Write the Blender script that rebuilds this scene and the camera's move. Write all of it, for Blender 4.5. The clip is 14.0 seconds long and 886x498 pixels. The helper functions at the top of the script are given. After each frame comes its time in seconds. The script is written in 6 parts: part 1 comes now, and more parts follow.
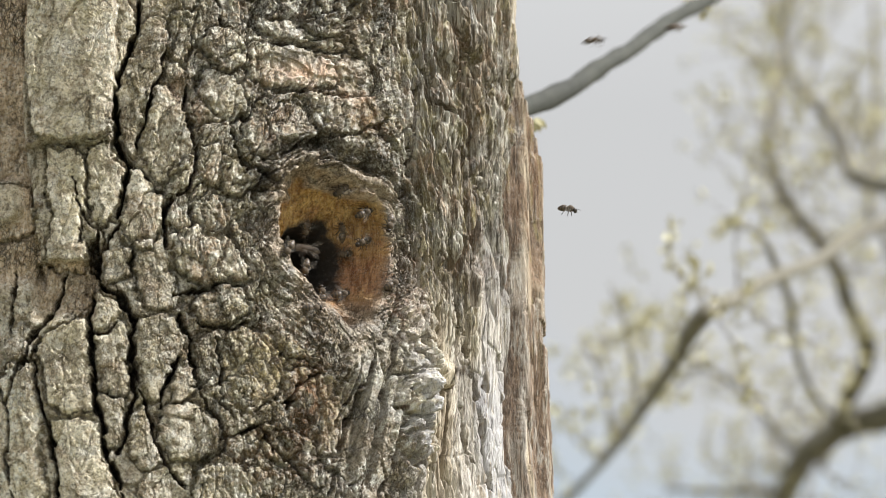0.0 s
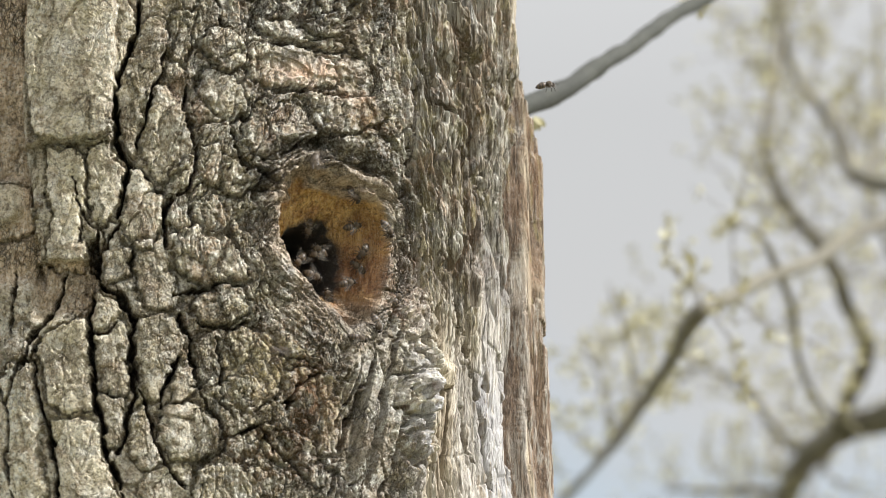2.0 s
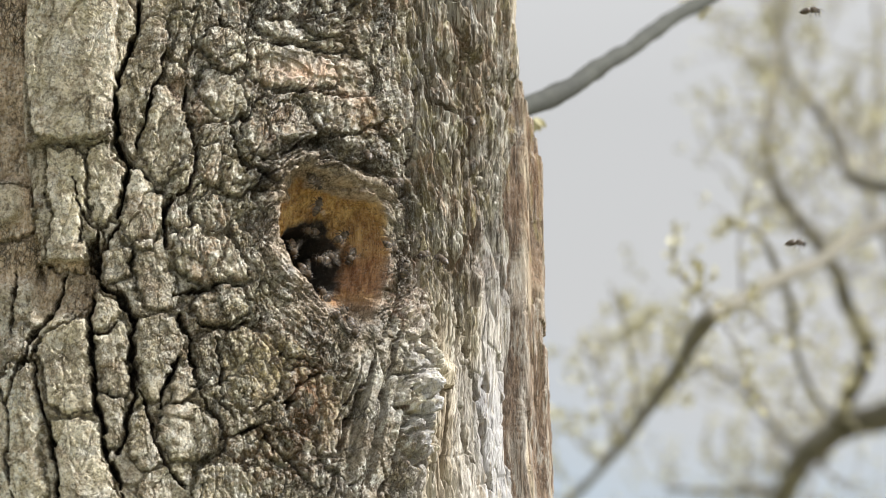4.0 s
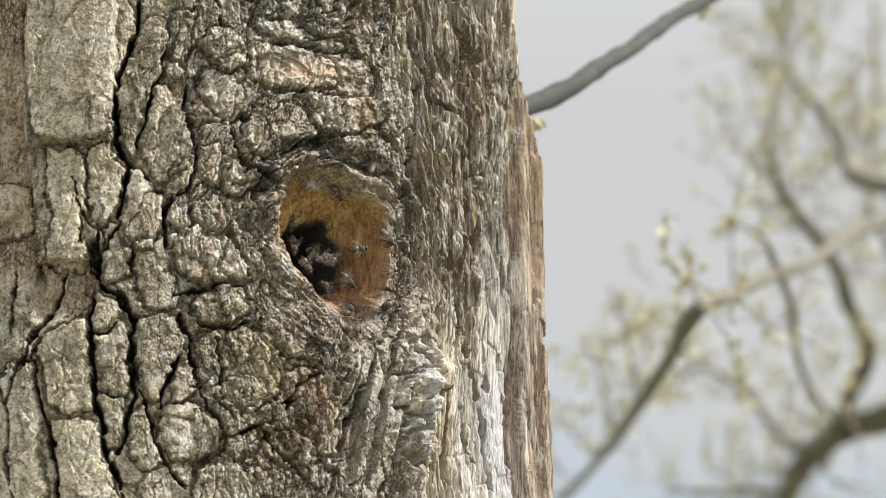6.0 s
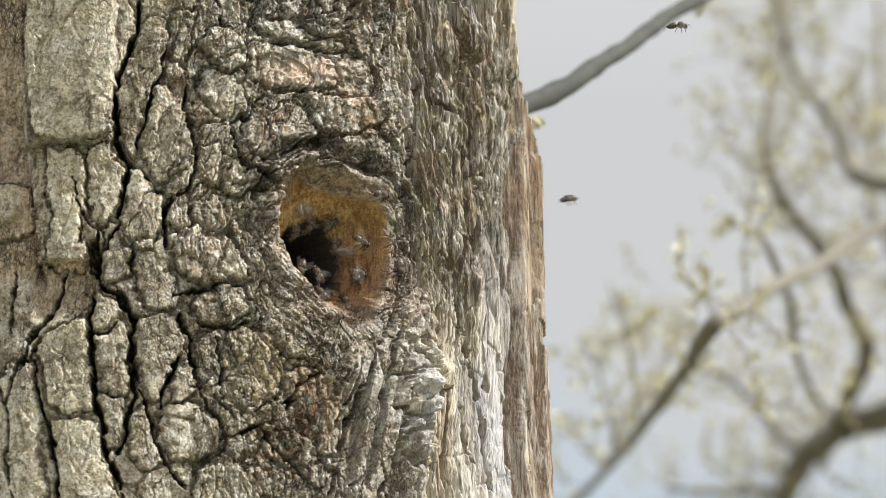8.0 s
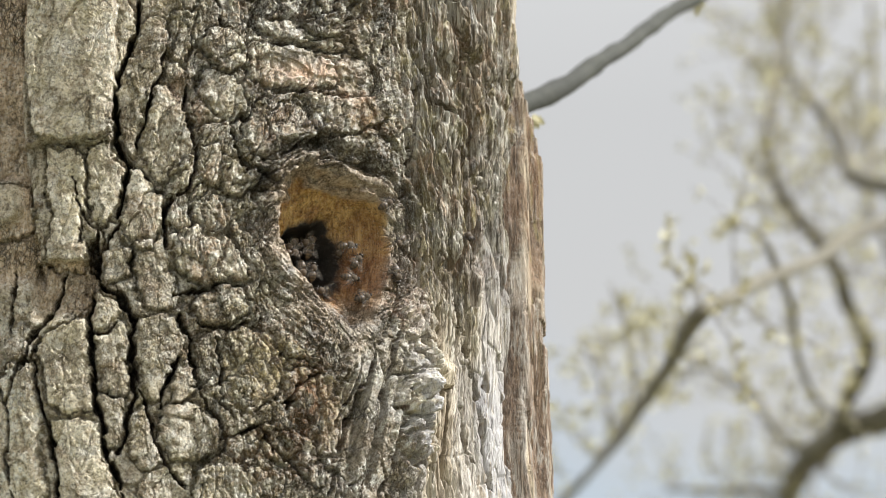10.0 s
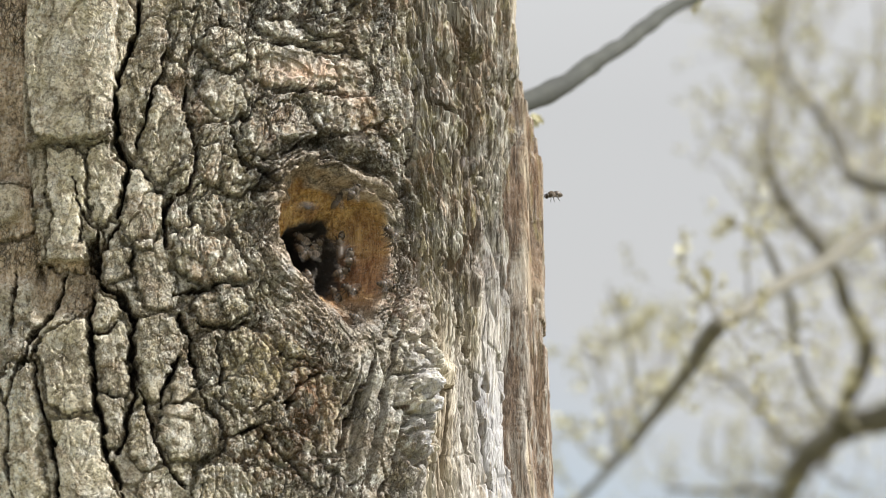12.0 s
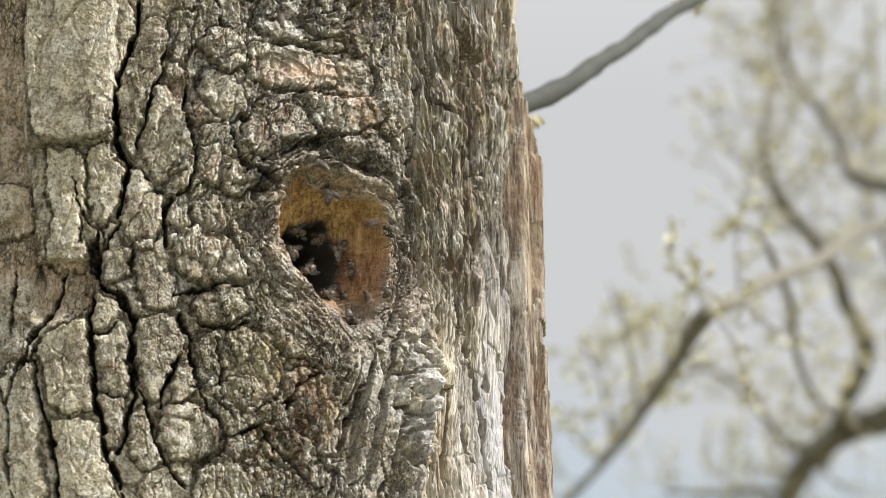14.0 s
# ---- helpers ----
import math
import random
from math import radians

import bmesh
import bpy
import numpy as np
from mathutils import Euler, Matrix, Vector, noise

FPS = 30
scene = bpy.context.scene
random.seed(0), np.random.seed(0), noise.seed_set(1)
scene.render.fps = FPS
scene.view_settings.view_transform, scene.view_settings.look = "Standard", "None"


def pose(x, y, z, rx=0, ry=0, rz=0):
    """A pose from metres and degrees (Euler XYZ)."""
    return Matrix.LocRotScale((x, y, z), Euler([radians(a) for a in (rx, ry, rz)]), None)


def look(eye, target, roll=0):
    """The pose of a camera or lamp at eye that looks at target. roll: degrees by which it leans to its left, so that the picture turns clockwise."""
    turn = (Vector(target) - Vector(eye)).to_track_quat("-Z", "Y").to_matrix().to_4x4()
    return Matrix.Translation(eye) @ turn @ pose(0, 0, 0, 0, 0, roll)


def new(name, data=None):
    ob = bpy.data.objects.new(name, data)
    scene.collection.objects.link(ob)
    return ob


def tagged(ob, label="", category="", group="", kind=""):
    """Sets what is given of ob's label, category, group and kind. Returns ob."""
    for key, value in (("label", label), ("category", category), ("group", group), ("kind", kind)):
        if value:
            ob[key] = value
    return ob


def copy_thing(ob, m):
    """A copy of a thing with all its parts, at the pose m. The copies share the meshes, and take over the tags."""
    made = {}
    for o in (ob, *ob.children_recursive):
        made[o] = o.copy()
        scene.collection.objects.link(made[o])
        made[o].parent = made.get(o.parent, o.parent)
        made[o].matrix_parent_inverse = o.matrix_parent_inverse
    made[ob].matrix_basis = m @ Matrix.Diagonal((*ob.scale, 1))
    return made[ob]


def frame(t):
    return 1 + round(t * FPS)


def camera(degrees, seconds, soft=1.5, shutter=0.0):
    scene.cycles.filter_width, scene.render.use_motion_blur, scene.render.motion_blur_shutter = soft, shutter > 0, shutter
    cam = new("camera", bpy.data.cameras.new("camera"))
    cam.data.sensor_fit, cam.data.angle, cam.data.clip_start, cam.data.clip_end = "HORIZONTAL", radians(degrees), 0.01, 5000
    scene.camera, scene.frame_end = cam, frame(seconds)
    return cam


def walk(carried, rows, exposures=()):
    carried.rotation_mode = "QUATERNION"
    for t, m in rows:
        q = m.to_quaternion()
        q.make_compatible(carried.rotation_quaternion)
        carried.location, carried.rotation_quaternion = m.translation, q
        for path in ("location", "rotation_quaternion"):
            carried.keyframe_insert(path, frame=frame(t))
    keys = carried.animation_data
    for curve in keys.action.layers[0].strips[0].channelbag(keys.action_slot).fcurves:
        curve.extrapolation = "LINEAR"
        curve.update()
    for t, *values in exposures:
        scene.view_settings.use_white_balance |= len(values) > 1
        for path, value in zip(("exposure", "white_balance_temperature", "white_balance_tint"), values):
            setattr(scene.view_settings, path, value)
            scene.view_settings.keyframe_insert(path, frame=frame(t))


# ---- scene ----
# A telephoto view, from a tripod, of a nest hole in an oak trunk. The camera stands still.
EYE = (0.2058, -2.66, 1.55)
TILT = 12.0
cam = camera(12.0, 14.0, 0.8, 0.5)
cam.data.dof.use_dof = True
cam.data.dof.focus_distance = 2.55
cam.data.dof.aperture_fstop = 12.0
walk(cam, [(0.0, pose(*EYE, 90 + TILT)), (14.0, pose(*EYE, 90 + TILT))], [(0.0, 1.0), (14.0, 1.0)])

# ---- daylight: thin bright haze with bluer gaps low down, sun high at the side ----
SUN_ELEVATION, SUN_AZIMUTH = 46.0, 83.0     # azimuth: degrees from the viewer's side of the trunk towards +x


def daylight():
    world = bpy.data.worlds.new("hazy_sky")
    scene.world = world
    world.use_nodes = True
    nt = world.node_tree
    sky = nt.nodes.new("ShaderNodeTexSky")
    sky.sky_type, sky.sun_disc = "NISHITA", False
    sky.sun_elevation = radians(SUN_ELEVATION)
    sky.sun_rotation = radians(180 - SUN_AZIMUTH)
    sky.air_density, sky.dust_density, sky.ozone_density = 1.0, 3.0, 1.0
    coord = nt.nodes.new("ShaderNodeTexCoord")
    cloud = nt.nodes.new("ShaderNodeTexNoise")
    cloud.inputs["Scale"].default_value = 9.0
    cloud.inputs["Detail"].default_value = 3.0
    nt.links.new(coord.outputs["Generated"], cloud.inputs["Vector"])
    split = nt.nodes.new("ShaderNodeSeparateXYZ")
    nt.links.new(coord.outputs["Generated"], split.inputs[0])
    # haze thickens with height
    lift = nt.nodes.new("ShaderNodeMath")
    lift.operation = "MULTIPLY_ADD"
    lift.inputs[1].default_value, lift.inputs[2].default_value = 9.0, -1.55
    nt.links.new(split.outputs["Z"], lift.inputs[0])
    total = nt.nodes.new("ShaderNodeMath")
    total.operation, total.use_clamp = "ADD", True
    nt.links.new(lift.outputs[0], total.inputs[0])
    nt.links.new(cloud.outputs[0], total.inputs[1])
    ramp = nt.nodes.new("ShaderNodeMapRange")
    ramp.inputs["From Min"].default_value, ramp.inputs["From Max"].default_value = 0.1, 0.75
    ramp.inputs["To Min"].default_value, ramp.inputs["To Max"].default_value = 0.1, 0.95
    nt.links.new(total.outputs[0], ramp.inputs["Value"])
    mix = nt.nodes.new("ShaderNodeMix")
    mix.data_type = "RGBA"
    # an overcast sky grows brighter towards the zenith
    rise = nt.nodes.new("ShaderNodeMapRange")
    for key, v in (("From Min", 0.24), ("From Max", 1.0), ("To Min", 3.2), ("To Max", 10.4)):
        rise.inputs[key].default_value = v
    nt.links.new(split.outputs["Z"], rise.inputs["Value"])
    haze = nt.nodes.new("ShaderNodeMix")
    haze.data_type, haze.blend_type = "RGBA", "MULTIPLY"
    haze.inputs["Factor"].default_value = 1.0
    haze.inputs["A"].default_value = (1.0, 1.0, 0.995, 1)
    nt.links.new(rise.outputs[0], haze.inputs["B"])
    nt.links.new(haze.outputs["Result"], mix.inputs["B"])
    nt.links.new(ramp.outputs[0], mix.inputs["Factor"])
    nt.links.new(sky.outputs[0], mix.inputs["A"])
    back = nt.nodes["Background"]
    back.inputs["Strength"].default_value = 0.10
    nt.links.new(mix.outputs["Result"], back.inputs["Color"])

    lamp = bpy.data.lights.new("sun", "SUN")
    lamp.energy, lamp.angle, lamp.color = 3.5, radians(2.0), (1.0, 0.98, 0.96)
    sun = new("sun", lamp)
    az, el = radians(SUN_AZIMUTH), radians(SUN_ELEVATION)
    way = Vector((math.sin(az) * math.cos(el), -math.cos(az) * math.cos(el), math.sin(el)))
    sun.matrix_world = look(way * 30, (0, 0, 0))


daylight()

# ---- materials ----
def shader(name):
    m = bpy.data.materials.new(name)
    m.use_nodes = True
    nt = m.node_tree
    return m, nt, nt.nodes["Principled BSDF"]


def node(nt, kind, **sets):
    n = nt.nodes.new(kind)
    for key, value in sets.items():
        n.inputs[key.replace("_", " ")].default_value = value
    return n


def grain(nt, scale, detail=4.0, rough=0.6, stretch=None):
    """Noise in the thing's own space; scale in lumps a metre."""
    co = nt.nodes.new("ShaderNodeTexCoord")
    n = node(nt, "ShaderNodeTexNoise", Scale=scale, Detail=detail, Roughness=rough)
    if stretch:
        mp = nt.nodes.new("ShaderNodeMapping")
        mp.inputs["Scale"].default_value = stretch
        nt.links.new(co.outputs["Object"], mp.inputs[0])
        nt.links.new(mp.outputs[0], n.inputs["Vector"])
    else:
        nt.links.new(co.outputs["Object"], n.inputs["Vector"])
    return n.outputs[0]


def span(nt, value, low, high, a=0.0, b=1.0):
    r = nt.nodes.new("ShaderNodeMapRange")
    for key, v in (("From Min", low), ("From Max", high), ("To Min", a), ("To Max", b)):
        r.inputs[key].default_value = v
    nt.links.new(value, r.inputs["Value"])
    return r.outputs[0]


def times(nt, a, b):
    m = nt.nodes.new("ShaderNodeMath")
    m.operation = "MULTIPLY"
    for i, v in enumerate((a, b)):
        if isinstance(v, float):
            m.inputs[i].default_value = v
        else:
            nt.links.new(v, m.inputs[i])
    return m.outputs[0]


def blend(nt, fac, a, b):
    m = nt.nodes.new("ShaderNodeMix")
    m.data_type = "RGBA"
    for key, v in (("Factor", fac), ("A", a), ("B", b)):
        if isinstance(v, tuple):
            m.inputs[key].default_value = (*v, 1)
        elif isinstance(v, float):
            m.inputs[key].default_value = v
        else:
            nt.links.new(v, m.inputs[key])
    return m.outputs["Result"]


def bumped(nt, bsdf, height, strength, distance):
    b = node(nt, "ShaderNodeBump", Strength=strength, Distance=distance)
    nt.links.new(height, b.inputs["Height"])
    nt.links.new(b.outputs[0], bsdf.inputs["Normal"])


def attribute(nt, name):
    a = nt.nodes.new("ShaderNodeAttribute")
    a.attribute_name = name
    return a.outputs["Fac"]


def plain(name, a, b, scale=200.0, rough=0.8, relief=0.0005, stretch=None):
    """Two tones mingled at two scales, with a fine relief."""
    m, nt, bsdf = shader(name)
    n1, n2 = grain(nt, scale, 5.0, 0.65, stretch), grain(nt, scale * 0.13, 3.0, 0.6, stretch)
    c = blend(nt, span(nt, n1, 0.35, 0.65), a, b)
    dim = tuple(0.65 * v for v in a)
    c = blend(nt, times(nt, span(nt, n2, 0.45, 0.7), 0.6), c, dim)
    nt.links.new(c, bsdf.inputs["Base Color"])
    bsdf.inputs["Roughness"].default_value = rough
    if relief:
        bumped(nt, bsdf, n1, 0.7, relief)
    return m


def bark_material():
    """Oak bark: grey-brown and corky, paler smooth plates, crusts of lichens, brown inner bark, bare wound wood, and
    dark stains mixed with painted shade.
    """
    m, nt, bsdf = shader("oak_bark")
    flank = attribute(nt, "flank")

    def along(scale, detail, rough):
        """Even noise that turns into upright streaks on the trunk's flank."""
        a, b = grain(nt, scale, detail, rough), grain(nt, scale, detail, rough, (1.0, 1.0, 0.10))
        m = nt.nodes.new("ShaderNodeMix")
        for key, v in ((0, flank), (2, a), (3, b)):
            nt.links.new(v, m.inputs[key])
        return m.outputs[0]
    speck, fine = grain(nt, 1500.0, 3.0, 0.75), along(620.0, 5.0, 0.75)
    mid, wide = along(150.0, 6.0, 0.68), grain(nt, 30.0, 4.0, 0.6)
    patch = along(260.0, 6.0, 0.72)
    fibre = grain(nt, 420.0, 5.0, 0.65, (1.0, 1.0, 0.12))
    c = blend(nt, span(nt, mid, 0.40, 0.60), (0.12, 0.10, 0.078), (0.40, 0.35, 0.275))
    c = blend(nt, times(nt, span(nt, wide, 0.45, 0.60), 0.5), c, (0.21, 0.165, 0.115))
    pale = blend(nt, span(nt, mid, 0.42, 0.60), (0.48, 0.41, 0.29), (0.76, 0.69, 0.54))
    c = blend(nt, times(nt, attribute(nt, "slate"), span(nt, patch, 0.40, 0.58, 0.2, 0.9)), c, (0.34, 0.335, 0.33))
    pale = blend(nt, span(nt, patch, 0.44, 0.37, 0.0, 0.75), pale, (0.20, 0.165, 0.12))
    pale = blend(nt, span(nt, wide, 0.52, 0.64, 0.0, 0.5), pale, (0.36, 0.27, 0.17))
    c = blend(nt, attribute(nt, "pale"), c, pale)
    grit = blend(nt, span(nt, patch, 0.46, 0.53), (0.085, 0.048, 0.025), (0.46, 0.37, 0.19))
    c = blend(nt, times(nt, attribute(nt, "granule"), 0.85), c, grit)
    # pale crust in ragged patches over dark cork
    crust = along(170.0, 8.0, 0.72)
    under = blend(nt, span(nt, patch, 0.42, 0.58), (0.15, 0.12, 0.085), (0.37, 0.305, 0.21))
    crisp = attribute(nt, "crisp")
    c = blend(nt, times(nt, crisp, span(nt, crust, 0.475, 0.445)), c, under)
    drift, stain = grain(nt, 55.0, 5.0, 0.65), grain(nt, 42.0, 6.0, 0.7)
    cream = blend(nt, span(nt, drift, 0.42, 0.58), (0.76, 0.75, 0.70), (0.75, 0.67, 0.49))
    c = blend(nt, times(nt, times(nt, crisp, span(nt, flank, 0.0, 1.0, 1.0, 0.35)), times(nt, span(nt, crust, 0.47, 0.51, 0.0, 0.9), span(nt, wide, 0.34, 0.46))), c, cream)
    c = blend(nt, times(nt, times(nt, crisp, flank), span(nt, crust, 0.54, 0.49, 0.0, 0.85)), c, (0.105, 0.085, 0.058))
    c = blend(nt, times(nt, crisp, span(nt, stain, 0.52, 0.60, 0.0, 0.5)), c, (0.38, 0.335, 0.15))
    c = blend(nt, times(nt, crisp, span(nt, stain, 0.46, 0.39, 0.0, 0.6)), c, (0.40, 0.275, 0.185))
    inner = blend(nt, span(nt, fibre, 0.40, 0.60), (0.40, 0.29, 0.185), (0.68, 0.54, 0.38))
    c = blend(nt, times(nt, attribute(nt, "inner"), 0.9), c, inner)
    # brown old bark, darkened to carry the shade of furrows and loose flank
    shaded_cork = blend(nt, span(nt, grain(nt, 700.0, 4.0, 0.6, (1.0, 1.0, 0.05)), 0.40, 0.62), (0.070, 0.046, 0.032), (0.235, 0.165, 0.115))
    c = blend(nt, times(nt, attribute(nt, "shaded_cork"), 0.95), c, shaded_cork)
    # pale lichen crust, which also lightens places the light leaves too dark
    c = blend(nt, times(nt, attribute(nt, "lichen_lit"), times(nt, span(nt, patch, 0.45, 0.50), span(nt, crust, 0.495, 0.525))), c, (0.68, 0.67, 0.60))
    c = blend(nt, times(nt, attribute(nt, "moss"), times(nt, span(nt, patch, 0.52, 0.42, 0.0, 0.85), span(nt, crust, 0.53, 0.47, 0.15, 1.0))), c, (0.24, 0.215, 0.085))
    c = blend(nt, times(nt, attribute(nt, "blush"), span(nt, mid, 0.35, 0.55, 0.3, 0.95)), c, (0.52, 0.36, 0.26))
    c = blend(nt, times(nt, attribute(nt, "rust"), span(nt, patch, 0.42, 0.56, 0.4, 0.95)), c, (0.23, 0.115, 0.052))
    # silvery bark and crusty knobs, their sunlit paleness put into the colour
    c = blend(nt, times(nt, attribute(nt, "sunlit_silver"), span(nt, patch, 0.40, 0.47, 0.25, 1.0)), c, (0.44, 0.43, 0.43))
    c = blend(nt, times(nt, attribute(nt, "crumb"), times(nt, span(nt, patch, 0.42, 0.48, 0.2, 0.95), span(nt, crust, 0.46, 0.50))), c, blend(nt, span(nt, wide, 0.44, 0.56), (0.60, 0.50, 0.29), (0.62, 0.59, 0.49)))
    wood = blend(nt, span(nt, fibre, 0.38, 0.62), (0.30, 0.175, 0.060), (0.66, 0.46, 0.19))
    wood = blend(nt, times(nt, span(nt, mid, 0.5, 0.62), 0.6), wood, (0.24, 0.105, 0.04))
    wood = blend(nt, times(nt, span(nt, wide, 0.48, 0.62), 0.5), wood, (0.26, 0.13, 0.06))
    wood = blend(nt, times(nt, attribute(nt, "rust"), 0.8), wood, blend(nt, span(nt, fibre, 0.40, 0.60), (0.11, 0.042, 0.026), (0.32, 0.15, 0.085)))
    c = blend(nt, attribute(nt, "wound"), c, wood)
    weathered = blend(nt, span(nt, patch, 0.42, 0.58), (0.32, 0.245, 0.175), (0.64, 0.54, 0.42))
    c = blend(nt, times(nt, attribute(nt, "callus"), 0.8), c, weathered)
    # dark stains, with the shade of brow and throat painted near-black
    c = blend(nt, times(nt, attribute(nt, "stain_shade"), span(nt, mid, 0.3, 0.6, 0.4, 0.95)), c, (0.045, 0.040, 0.038))
    # each plate weathered a little lighter or darker than the next
    tone = nt.nodes.new("ShaderNodeHueSaturation")
    nt.links.new(span(nt, attribute(nt, "tone"), -0.5, 0.5, 0.72, 1.42), tone.inputs["Value"])
    nt.links.new(c, tone.inputs["Color"])
    c = tone.outputs[0]
    # the crust has flaked away here and there down to dark cork
    scab = along(420.0, 6.0, 0.74)
    bare = blend(nt, span(nt, wide, 0.42, 0.58), (0.090, 0.072, 0.054), (0.16, 0.12, 0.078))
    c = blend(nt, times(nt, crisp, span(nt, scab, 0.465, 0.435, 0.0, 0.9)), c, bare)
    c = blend(nt, times(nt, crisp, times(nt, span(nt, scab, 0.545, 0.58, 0.0, 0.75), span(nt, flank, 0.0, 1.0, 1.0, 0.5))), c, (0.70, 0.69, 0.64))
    c = blend(nt, span(nt, speck, 0.55, 0.62, 0.0, 0.30), c, (0.62, 0.60, 0.55))
    c = blend(nt, span(nt, fine, 0.45, 0.41, 0.0, 0.6), c, (0.060, 0.050, 0.040))
    # crackled crust: two nets of fine splits, upright rather than round
    lines = None
    for scale, low, high in ((190.0, 0.015, 0.075), (420.0, 0.02, 0.10)):
        co = nt.nodes.new("ShaderNodeTexCoord")
        wob = node(nt, "ShaderNodeTexNoise", Scale=scale * 0.8, Detail=3.0)
        nt.links.new(co.outputs["Object"], wob.inputs["Vector"])
        push = nt.nodes.new("ShaderNodeVectorMath")
        push.operation = "MULTIPLY_ADD"
        push.inputs[1].default_value = (0.9 / scale,) * 3
        nt.links.new(wob.outputs["Color"], push.inputs[0])
        nt.links.new(co.outputs["Object"], push.inputs[2])
        mp = nt.nodes.new("ShaderNodeMapping")
        mp.inputs["Scale"].default_value = (1.0, 1.0, 0.55)
        nt.links.new(push.outputs[0], mp.inputs[0])
        vor = node(nt, "ShaderNodeTexVoronoi", Scale=scale)
        vor.feature = "DISTANCE_TO_EDGE"
        nt.links.new(mp.outputs[0], vor.inputs["Vector"])
        one = span(nt, vor.outputs["Distance"], low, high)
        lines = one if lines is None else times(nt, lines, one)
    crackle = times(nt, span(nt, lines, 1.0, 0.0), times(nt, span(nt, wide, 0.46, 0.58, 0.08, 1.0), times(nt, span(nt, flank, 0.0, 1.0, 1.0, 0.0), span(nt, attribute(nt, "wound"), 0.0, 0.6, 1.0, 0.12))))
    c = blend(nt, times(nt, crackle, span(nt, attribute(nt, "pale"), 0.0, 1.0, 0.8, 0.4)), c, (0.042, 0.034, 0.026))
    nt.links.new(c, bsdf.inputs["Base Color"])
    bsdf.inputs["Roughness"].default_value = 0.86
    bsdf.inputs["Specular IOR Level"].default_value = 0.12
    rough = nt.nodes.new("ShaderNodeMath")
    rough.operation = "MULTIPLY_ADD"
    rough.inputs[1].default_value = -0.6
    ridge = nt.nodes.new("ShaderNodeMath")
    ridge.operation = "SUBTRACT"
    nt.links.new(crackle, ridge.inputs[0])
    nt.links.new(times(nt, crisp, span(nt, crust, 0.46, 0.54, 0.0, 1.2)), ridge.inputs[1])
    nt.links.new(ridge.outputs[0], rough.inputs[0])
    both = nt.nodes.new("ShaderNodeMath")
    both.operation = "ADD"
    nt.links.new(fine, both.inputs[0])
    nt.links.new(times(nt, scab, span(nt, crisp, 0.0, 1.0, 0.4, 2.0)), both.inputs[1])
    nt.links.new(both.outputs[0], rough.inputs[2])
    bumped(nt, bsdf, rough.outputs[0], 0.9, 0.0015)
    return m


BARK = bark_material()
TWIG = plain("branch_bark", (0.17, 0.155, 0.135), (0.29, 0.27, 0.235), 120.0)
BOUGH = plain("bough_bark", (0.10, 0.092, 0.068), (0.18, 0.165, 0.125), 90.0)
# bark of the oak's thin limb, its shade put into the dark colour
LIMB = plain("shaded_limb_bark", (0.016, 0.018, 0.013), (0.042, 0.044, 0.032), 150.0, relief=0.001)
LEAF = plain("spring_leaf", (0.42, 0.39, 0.20), (0.54, 0.50, 0.30), 60.0, 0.6, 0.0)
LEAF.node_tree.nodes["Principled BSDF"].inputs["Subsurface Weight"].default_value = 0.0
GRASS = plain("meadow", (0.12, 0.12, 0.065), (0.21, 0.195, 0.12), 14.0, 0.9, 0.02)

# ---- numpy noise for the bark's relief; u runs round the trunk, v up it, both in millimetres from the nest's height ----
_rng = np.random.default_rng(7)
_PERM = np.concatenate([_rng.permutation(512)] * 3).astype(np.int32)
_GRAD = _rng.uniform(0, 2 * np.pi, 512).astype(np.float32)
_COS, _SIN = np.cos(_GRAD), np.sin(_GRAD)
_OFF_X, _OFF_Y = 0.5 + 0.42 * _COS, 0.5 + 0.42 * np.sin(_GRAD * 3.7 + 1.1)


def gnoise(x, y, seed=0):
    """Gradient noise, about -0.7 to 0.7."""
    xi, yi = np.floor(x).astype(np.int32), np.floor(y).astype(np.int32)
    xf, yf = x - xi, y - yi
    su, sv = xf * xf * xf * (xf * (xf * 6 - 15) + 10), yf * yf * yf * (yf * (yf * 6 - 15) + 10)

    xa, xb = _PERM[(xi + seed * 37) % 512], _PERM[(xi + 1 + seed * 37) % 512]
    ya, yb = (yi + seed * 91) % 512, (yi + 1 + seed * 91) % 512

    def corner(row, col, dx, dy):
        g = _PERM[row + col]
        return _COS[g] * dx + _SIN[g] * dy
    c00, c10 = corner(xa, ya, xf, yf), corner(xb, ya, xf - 1, yf)
    c01, c11 = corner(xa, yb, xf, yf - 1), corner(xb, yb, xf - 1, yf - 1)
    a = c00 + su * (c10 - c00)
    return a + sv * (c01 + su * (c11 - c01) - a)


def fbm(x, y, octaves=4, seed=0, gain=0.5):
    total, amp = 0, 1.0
    for o in range(octaves):
        total = total + amp * gnoise(x * 2 ** o, y * 2 ** o, seed + o)
        amp *= gain
    return total


def ridged(x, y, octaves=3, seed=0):
    """Crests at 1, valleys towards 0."""
    total, amp, norm = 0, 1.0, 0
    for o in range(octaves):
        total = total + amp * (1 - np.minimum(1, np.abs(gnoise(x * 2 ** o, y * 2 ** o, seed + o)) * 2.2))
        norm += amp
        amp *= 0.5
    return total / norm


